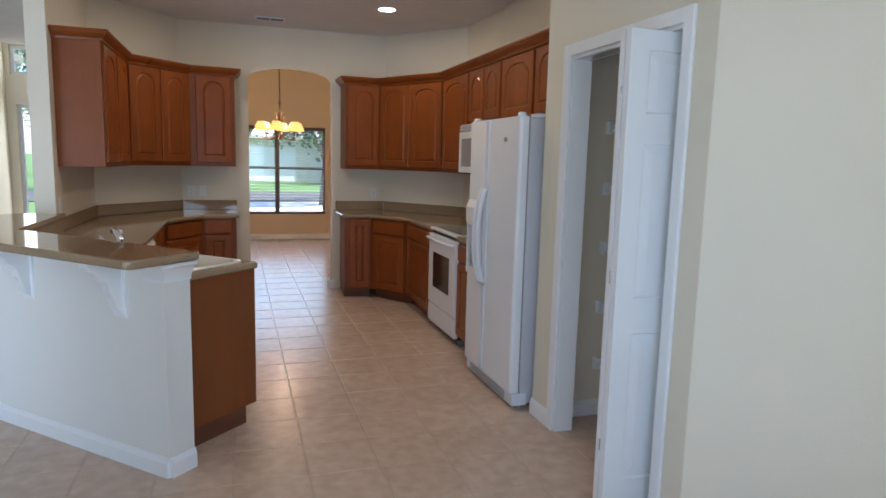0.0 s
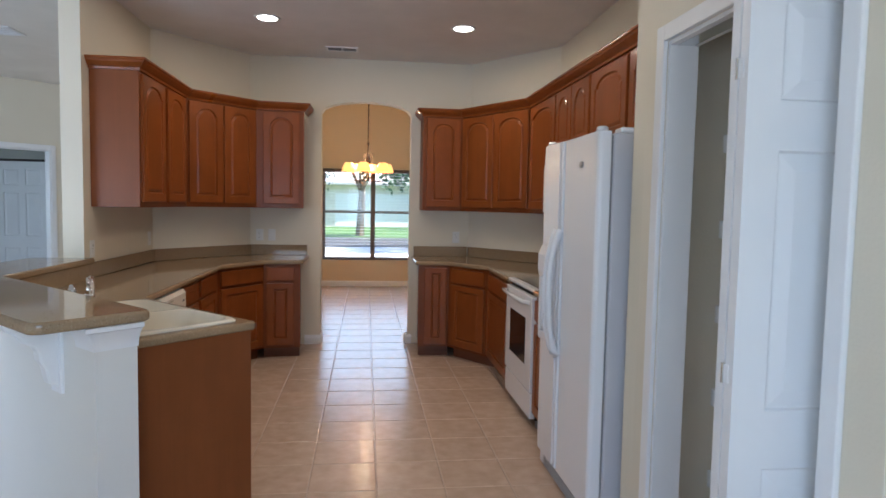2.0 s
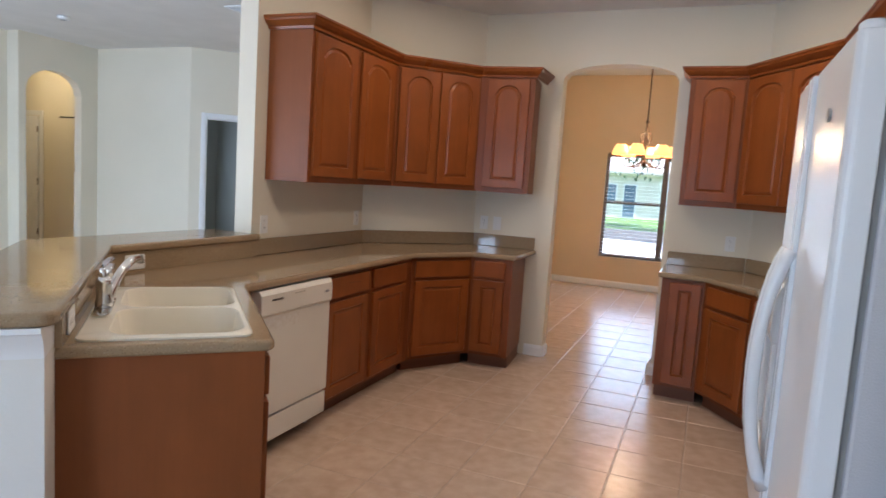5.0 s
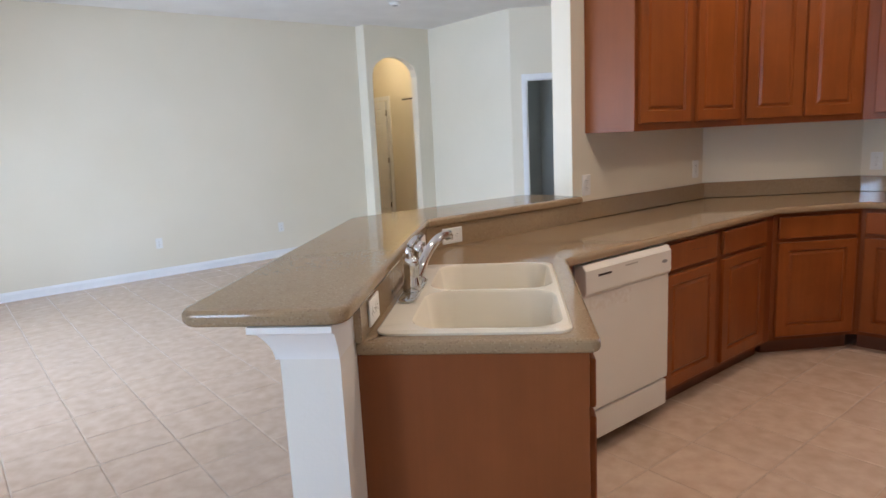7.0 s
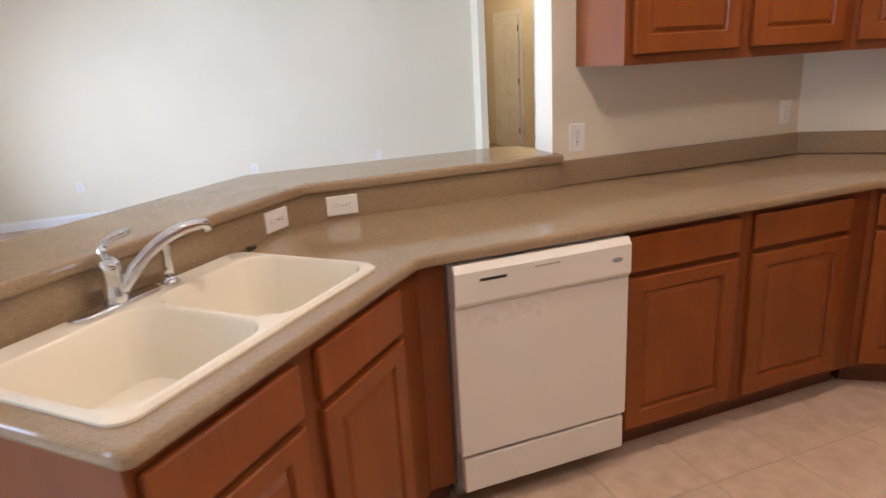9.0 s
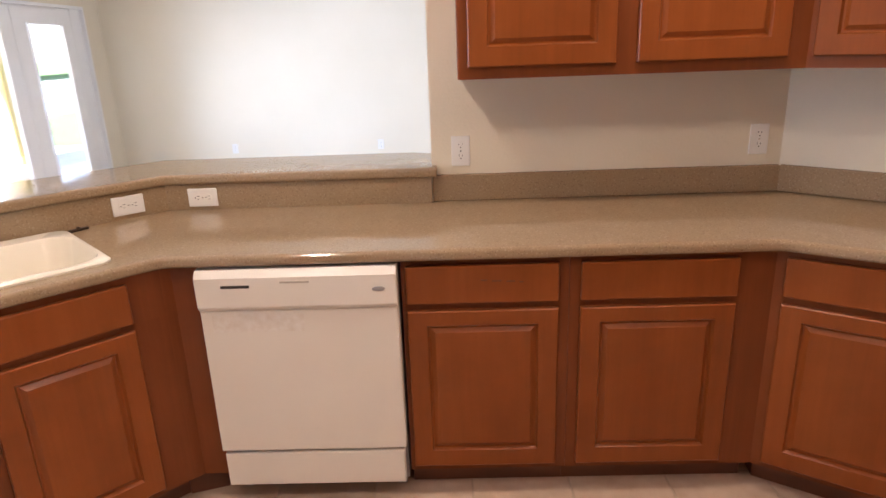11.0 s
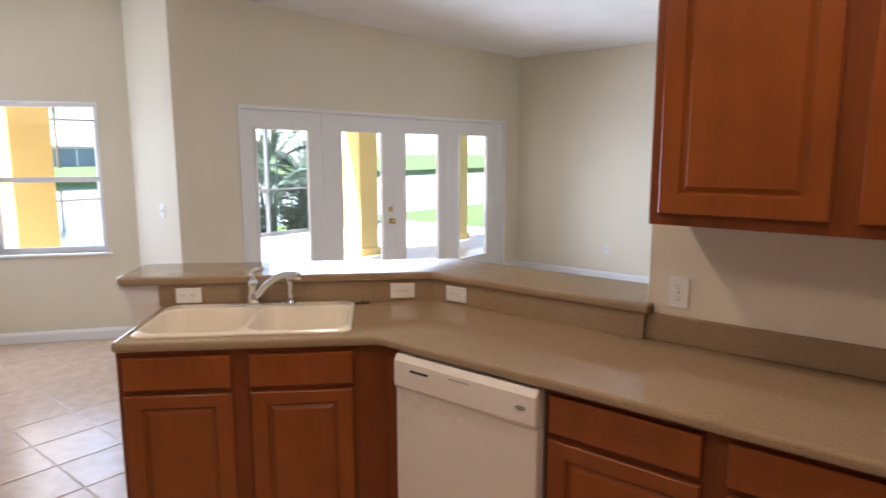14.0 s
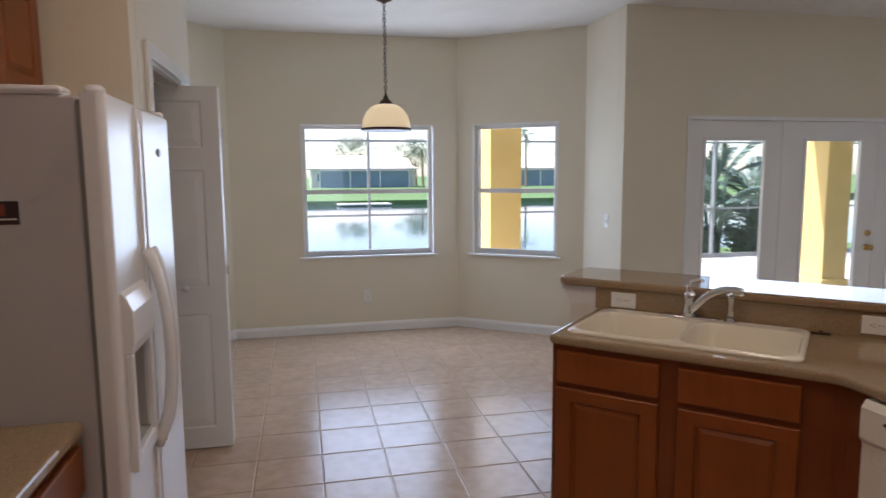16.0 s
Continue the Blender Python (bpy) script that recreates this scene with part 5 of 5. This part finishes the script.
gr = setting("ground", box(-400, 400, -6.8, 400, -1.2, -0.16), LAWN, "green lawn around the house")
setting("ground_far_bank", box(-400, 400, -800, -44, -1.2, -0.40), LAWN, "green lawn of the far lake bank")
setting("water_lake", box(-400, 400, -45, -6.7, -1.2, -0.75), WATER, "calm lake behind the house")
setting("pavement_patio", box(-10.5, 3.5, -4.8, 1.24, -0.16, -0.06), CONCRETE, "pale concrete patio slab")
setting("road", box(-200, 200, 24, 31, -0.16, -0.12), mat("asphalt", (0.05, 0.05, 0.05), (0.07, 0.07, 0.07), 0.9, scale=30), "grey asphalt street")
setting("lanai_ceiling", box(-10.2, -1.56, -1.75, 1.24, 2.75, 2.9), CEILING, "white covered patio ceiling")
setting("roof", box(-10.4, 4.4, -0.9, 12.9, 3.55, 3.75), ROOF, "grey house roof")
for x, y in ((-1.28, -1.5), (-6.12, -1.5), (-8.6, -1.5)):
    c = thing("patio_column", pose(x, y, -0.06), "square yellow stucco patio column", "column", "patio columns")
    part("shaft", box(-0.2, 0.2, -0.2, 0.2, 0, 2.81, 0.01), YELLOW, c)
    part("plinth", box(-0.23, 0.23, -0.23, 0.23, 0, 0.12, 0.01), YELLOW, c)
cage = thing("pool_screen_frame", pose(0, -4.6, -0.06), "grey aluminium frame of the screened patio", "screen frame")
for x in (-10, -8.2, -6.5, -4.9, -3.3, -1.6, 0.05, 1.7, 3.3):
    part("post", box(x - 0.02, x + 0.02, -0.04, 0.04, 0, 2.95), ALU, cage)
for z in (0.93, 2.17, 2.90):
    part("rail", box(-10, 3.3, -0.02, 0.02, z, z + 0.035), ALU, cage)
part("kick_rail", box(-10, 3.3, -0.03, 0.03, 0, 0.08), ALU, cage)


# Blue-green leaf, lightened so that the colour carries outdoor haze and glare.
FROND = mat("palm_frond_hazed", (0.075, 0.13, 0.11), (0.13, 0.20, 0.16), 0.45, scale=5)


def frond(length, droop, rng, pairs=22):
    """A feathered frond that leaves along +x and arches down, its leaflets in two rows."""
    bm = bmesh.new()
    mid = [(length * t * (1 - 0.12 * t), 0, length * (0.32 * t - droop * t * t)) for t in (k / 10 for k in range(11))]
    tube(mid, [0.014 - 0.0011 * k for k in range(11)], 5, into=bm)
    for k in range(2, pairs):
        t = k / pairs
        x, z = length * t * (1 - 0.12 * t), length * (0.32 * t - droop * t * t)
        for s in (-1, 1):
            l = length * 0.34 * math.sin(math.pi * (0.18 + 0.74 * t)) * rng.uniform(0.8, 1.1)
            tip = (x + 0.75 * l, s * 0.72 * l, z - 0.3 * l * rng.uniform(0.4, 1.3))
            belly = (x + 0.40 * l, s * 0.30 * l, z + 0.02 * l)
            lower = (x + 0.30 * l, s * 0.42 * l, z - 0.02 * l)
            bm.faces.new([bm.verts.new(q) for q in ((x, 0, z), belly, tip, lower)])
    return bm


def clump_palm(x, y, high, count, label):
    p = thing("clump_palm", pose(x, y, -0.165), label, "palm", "palms beyond the patio screen")
    rng = random.Random(int(abs(x) * 100))
    for k in range(count):
        a = 360 * k * 0.382 + rng.uniform(-20, 20)
        up = high * rng.uniform(0.15, 0.72)
        ca, sa = math.cos(radians(a)), math.sin(radians(a))
        out = rng.uniform(0.05, 0.22)
        part("stalk", tube([(0.1 * ca, 0.1 * sa, 0), (out * 0.8 * ca, out * 0.8 * sa, up * 0.6), (out * ca, out * sa, up)], [0.028, 0.022, 0.014], 6), FROND, p)
        bm = frond(rng.uniform(0.9, 1.35), rng.uniform(0.35, 0.75), rng)
        bm.transform(pose(out * ca, out * sa, up, rng.uniform(-15, 15), -rng.uniform(15, 62), a))
        part("frond", bm, FROND, p)


def leafy_shrub(x, y, high, wide):
    p = thing("garden_shrub", pose(x, y, -0.165), "low dark green shrub beyond the patio screen", "shrub", "shrubs beyond the patio screen")
    rng = random.Random(int(abs(x) * 77))
    stems = bmesh.new()
    vs, fs = [], []
    for k in range(14):
        tip = Vector((rng.gauss(0, wide * 0.4), rng.gauss(0, wide * 0.3), high * rng.uniform(0.55, 1.0)))
        tube([(0, 0, 0), tuple(tip * 0.5 + Vector((0, 0, 0.05))), tuple(tip)], [0.014, 0.01, 0.005], 5, into=stems)
        for _ in range(60):
            c = tip * rng.uniform(0.35, 1.05) + Vector((rng.gauss(0, 0.09), rng.gauss(0, 0.09), rng.gauss(0, 0.08)))
            d1 = Vector((rng.uniform(-1, 1), rng.uniform(-1, 1), rng.uniform(-0.6, 0.8))).normalized() * rng.uniform(0.045, 0.08)
            d2 = d1.orthogonal().normalized() * 0.028
            i = len(vs)
            vs += [tuple(c - d1), tuple(c + d2), tuple(c + d1), tuple(c - d2)]
            fs.append((i, i + 1, i + 2, i + 3))
    part("stems", stems, TRUNK, p)
    me = bpy.data.meshes.new("foliage")
    me.from_pydata(vs, [], fs)
    me.materials.append(FROND)
    new("foliage", me).parent = p


clump_palm(-7.15, -5.45, 2.5, 26, "tall blue-green clump palm with feathery fronds beyond the patio screen")
clump_palm(-8.3, -5.7, 2.2, 20, "tall blue-green clump palm with feathery fronds beyond the patio screen")
clump_palm(-5.9, -5.9, 1.4, 14, "low blue-green clump palm with feathery fronds beyond the patio screen")
for x, y, h, w in ((-7.6, -5.15, 0.8, 0.5), (-6.7, -5.2, 0.65, 0.5), (-8.7, -5.2, 0.75, 0.55), (-9.6, -5.4, 0.8, 0.6)):
    leafy_shrub(x, y, h, w)


def palm(x, y, high, label="palm tree with a bare trunk and drooping fronds"):
    p = thing("palm_tree", pose(x, y, -0.4), label, "tree", "palm trees")
    rng = random.Random(int(x * 31 + y))
    part("trunk", tube([(0, 0, 0), (0.1, 0.05, high * 0.5), (0.15, 0.0, high)], [0.22, 0.16, 0.13], 10), TRUNK, p)
    bm = bmesh.new()
    for k in range(22):
        a, lift = rng.uniform(0, 360), rng.uniform(-40, 55)
        f = bmesh.new()
        for j in range(1, 16):
            t = j / 16
            x0, z0 = 2.4 * t, -1.5 * t * t
            for s in (-1, 1):
                l = 0.65 * math.sin(math.pi * (0.15 + 0.8 * t))
                vs = [f.verts.new(q) for q in ((x0, 0, z0), (x0 + 0.07, 0, z0), (x0 + 0.3 * l, s * l, z0 - 0.35 * l))]
                f.faces.new(vs)
        f.transform(pose(0.15, 0, high, 0, -lift, a))
        pour(f, bm)
    part("crown", bm, LEAF, p)


def tree(x, y, high, spread, base=-0.3):
    p = thing("broadleaf_tree", pose(x, y, base), "green broadleaf tree with an uneven crown", "tree", "garden trees")
    rng = random.Random(int(x * 17 + y * 7))
    bm = tube([(0, 0, 0), (0.1, 0, high * 0.3), (0.0, 0.1, high * 0.55)], [0.22, 0.17, 0.1], 8)
    for k in range(6):
        a = rng.uniform(0, 6.28)
        tube([(0.05, 0, high * 0.32), (spread * 0.3 * math.cos(a), spread * 0.3 * math.sin(a), high * 0.55), (spread * 0.6 * math.cos(a), spread * 0.6 * math.sin(a), high * 0.72)], [0.1, 0.06, 0.03], 6, into=bm)
    part("trunk", bm, TRUNK, p)
    me_v, me_f = [], []
    hubs = [(rng.gauss(0, spread * 0.42), rng.gauss(0, spread * 0.42), high * rng.uniform(0.42, 0.95)) for _ in range(26)]
    for _ in range(2600):
        hx, hy, hz = rng.choice(hubs)
        c = Vector((hx + rng.gauss(0, spread * 0.16), hy + rng.gauss(0, spread * 0.16), hz + rng.gauss(0, high * 0.06)))
        d1 = Vector((rng.uniform(-1, 1), rng.uniform(-1, 1), rng.uniform(-1, 1))).normalized() * 0.13
        d2 = d1.orthogonal().normalized() * 0.07
        i = len(me_v)
        me_v += [tuple(c - d1), tuple(c + d2), tuple(c + d1), tuple(c - d2)]
        me_f.append((i, i + 1, i + 2, i + 3))
    me = bpy.data.meshes.new("crown")
    me.from_pydata(me_v, [], me_f)
    me.materials.append(LEAF)
    o = new("crown", me)
    o.parent = p


palm(-17.5, -92, 6.0)
palm(-33.0, -88, 8.0)
palm(12.0, -95, 7.5)
for x, y, h, s in ((-26, -100, 7, 3.5), (-20, -112, 9, 4.5), (16, -112, 8, 4), (3, -114, 9, 4.2), (-48, -96, 8, 4), (-9, -120, 10, 5), (-62, -100, 8, 4.5), (-34, -115, 9, 4.5)):
    tree(x, y, h, s, -0.4)
for x, y, h, s in ((3.0, 22.5, 5, 2.0), (0.4, 33, 7, 3.0), (-6.5, 30, 8, 3.6), (7.5, 41, 7, 3.5), (-2.5, 62, 11, 5), (5, 64, 11, 5), (-12, 50, 9, 5)):
    tree(x, y, h, s, -0.2)


def house(x, y, w, d, facing, label, ground=-0.36, porch=True):
    h = thing("single_storey_house", pose(x, y, ground, 0, 0, facing), label, "house", "houses in the distance")
    part("wall", box(-w / 2, w / 2, -d / 2, d / 2, 0, 2.9), HOUSE, h)
    loops = [[(sx * (w / 2 + 0.6), sy * (d / 2 + 0.6), 2.9) for sx, sy in ((-1, -1), (1, -1), (1, 1), (-1, 1))],
             [(sx * (w / 2 + 0.6), sy * (d / 2 + 0.6), 3.08) for sx, sy in ((-1, -1), (1, -1), (1, 1), (-1, 1))],
             [(sx * (w / 2 - d / 2 + 0.5), sy * 0.2, 3.1 + d * 0.24) for sx, sy in ((-1, -1), (1, -1), (1, 1), (-1, 1))]]
    part("roof", loops_mesh(loops, base=True), ROOF, h)
    for x0, x1, z0 in ((-0.44, -0.36, 0.9), (-0.33, -0.29, 0.0), (0.34, 0.44, 0.9)):
        wn = part("window", box(x0 * w - 0.08, x1 * w + 0.08, -d / 2 - 0.05, -d / 2 + 0.02, z0, 2.25), WHITEALU, h)
        part("pane", box(x0 * w, x1 * w, -d / 2 - 0.07, -d / 2 - 0.04, z0 + 0.08, 2.17), BLUEGLASS, wn)
    if not porch:
        dr = part("garage_door", box(-w * 0.2, w * 0.1, -d / 2 - 0.04, -d / 2 + 0.02, 0, 2.3), WHITEALU, h, "white panelled garage door")
        for k in range(4):
            part("door_panel", box(-w * 0.195, w * 0.095, -d / 2 - 0.06, -d / 2 - 0.03, 0.04 + k * 0.565, 0.57 + k * 0.565, 0.01), WHITEALU, dr)
        return
    part("porch_screen", box(-w * 0.42, w * 0.42, -d / 2 - 2.6, -d / 2 - 2.55, 0.0, 2.6), BLUEGLASS, h, "dark screened porch front")
    for k in range(4):
        x0 = -w * 0.42 + k * w * 0.84 / 3
        part("porch_post", box(x0 - 0.06, x0 + 0.06, -d / 2 - 2.7, -d / 2 - 2.58, 0, 2.6), WHITEALU, h)
    part("porch_roof", box(-w * 0.44, w * 0.44, -d / 2 - 2.9, -d / 2 - 0.3, 2.6, 2.75), ROOF, h)


setting("pavement_drive", box(-2.6, 3.4, 12.6, 24, -0.16, -0.11), CONCRETE, "pale concrete driveway")
house(2.2, 50, 18, 9, 0, "pale single-storey stucco house across the street", -0.17, False)
house(-9.0, -104, 17, 9, 180, "single-storey stucco house with a grey roof across the lake")
house(-41, -104, 16, 9, 180, "single-storey stucco house with a grey roof across the lake")
house(20, -106, 16, 9, 180, "single-storey stucco house with a grey roof across the lake")
house(14, 50, 16, 9, 0, "single-storey stucco house across the street")
dock = thing("boat_dock", pose(-3.5, -42.6, -0.7), "pale wooden boat dock at the far bank", "dock")
part("deck", box(-2.0, 2.0, -0.9, 0.9, 0.04, 0.14), CONCRETE, dock)
for x in (-2, 2):
    for y in (-0.75, 0.75):
        part("pile", box(x * 0.9 - 0.08, x * 0.9 + 0.08, y - 0.08, y + 0.08, -0.5, 0.04), TRUNK, dock)


# ---- floor tiles ----
PITCH, GX, GY = 0.347, 0.408, 2.335


def tile_mesh():
    h, e = PITCH / 2 - 0.0025, 0.006
    loops = [[(sx * (h - i), sy * (h - i), z) for sx, sy in ((-1, -1), (1, -1), (1, 1), (-1, 1))] for i, z in ((0, -0.008), (0, -0.0025), (e * 0.4, -0.0006), (e, 0.0))]
    return loops_mesh(loops)


def inside(x, y):
    if y < -0.12 or y > 12.1 or x < -9.1 or x > 3.25:
        return False
    return True


first = None
rest = bmesh.new()
for i in range(-28, 9):
    for j in range(-8, 29):
        x, y = GX + (i + 0.5) * PITCH, GY + (j + 0.5) * PITCH
        if not inside(x, y):
            continue
        if -0.9 < x < 2.2 and 0.6 < y < 9.3:
            if first is None:
                first = mesh_object("tile", tile_mesh(), TILE, FLOOR)
                o = first
            else:
                o = new("tile", first.data)
                o.parent = FLOOR
            o.matrix_basis = Matrix.Translation((x, y, 0))
        else:
            b = tile_mesh()
            b.transform(Matrix.Translation((x, y, 0)))
            pour(b, rest)
tagged(mesh_object("floor_tiles", rest, TILE_FAR, FLOOR), "beige ceramic floor tiles", "", "", "stuff")
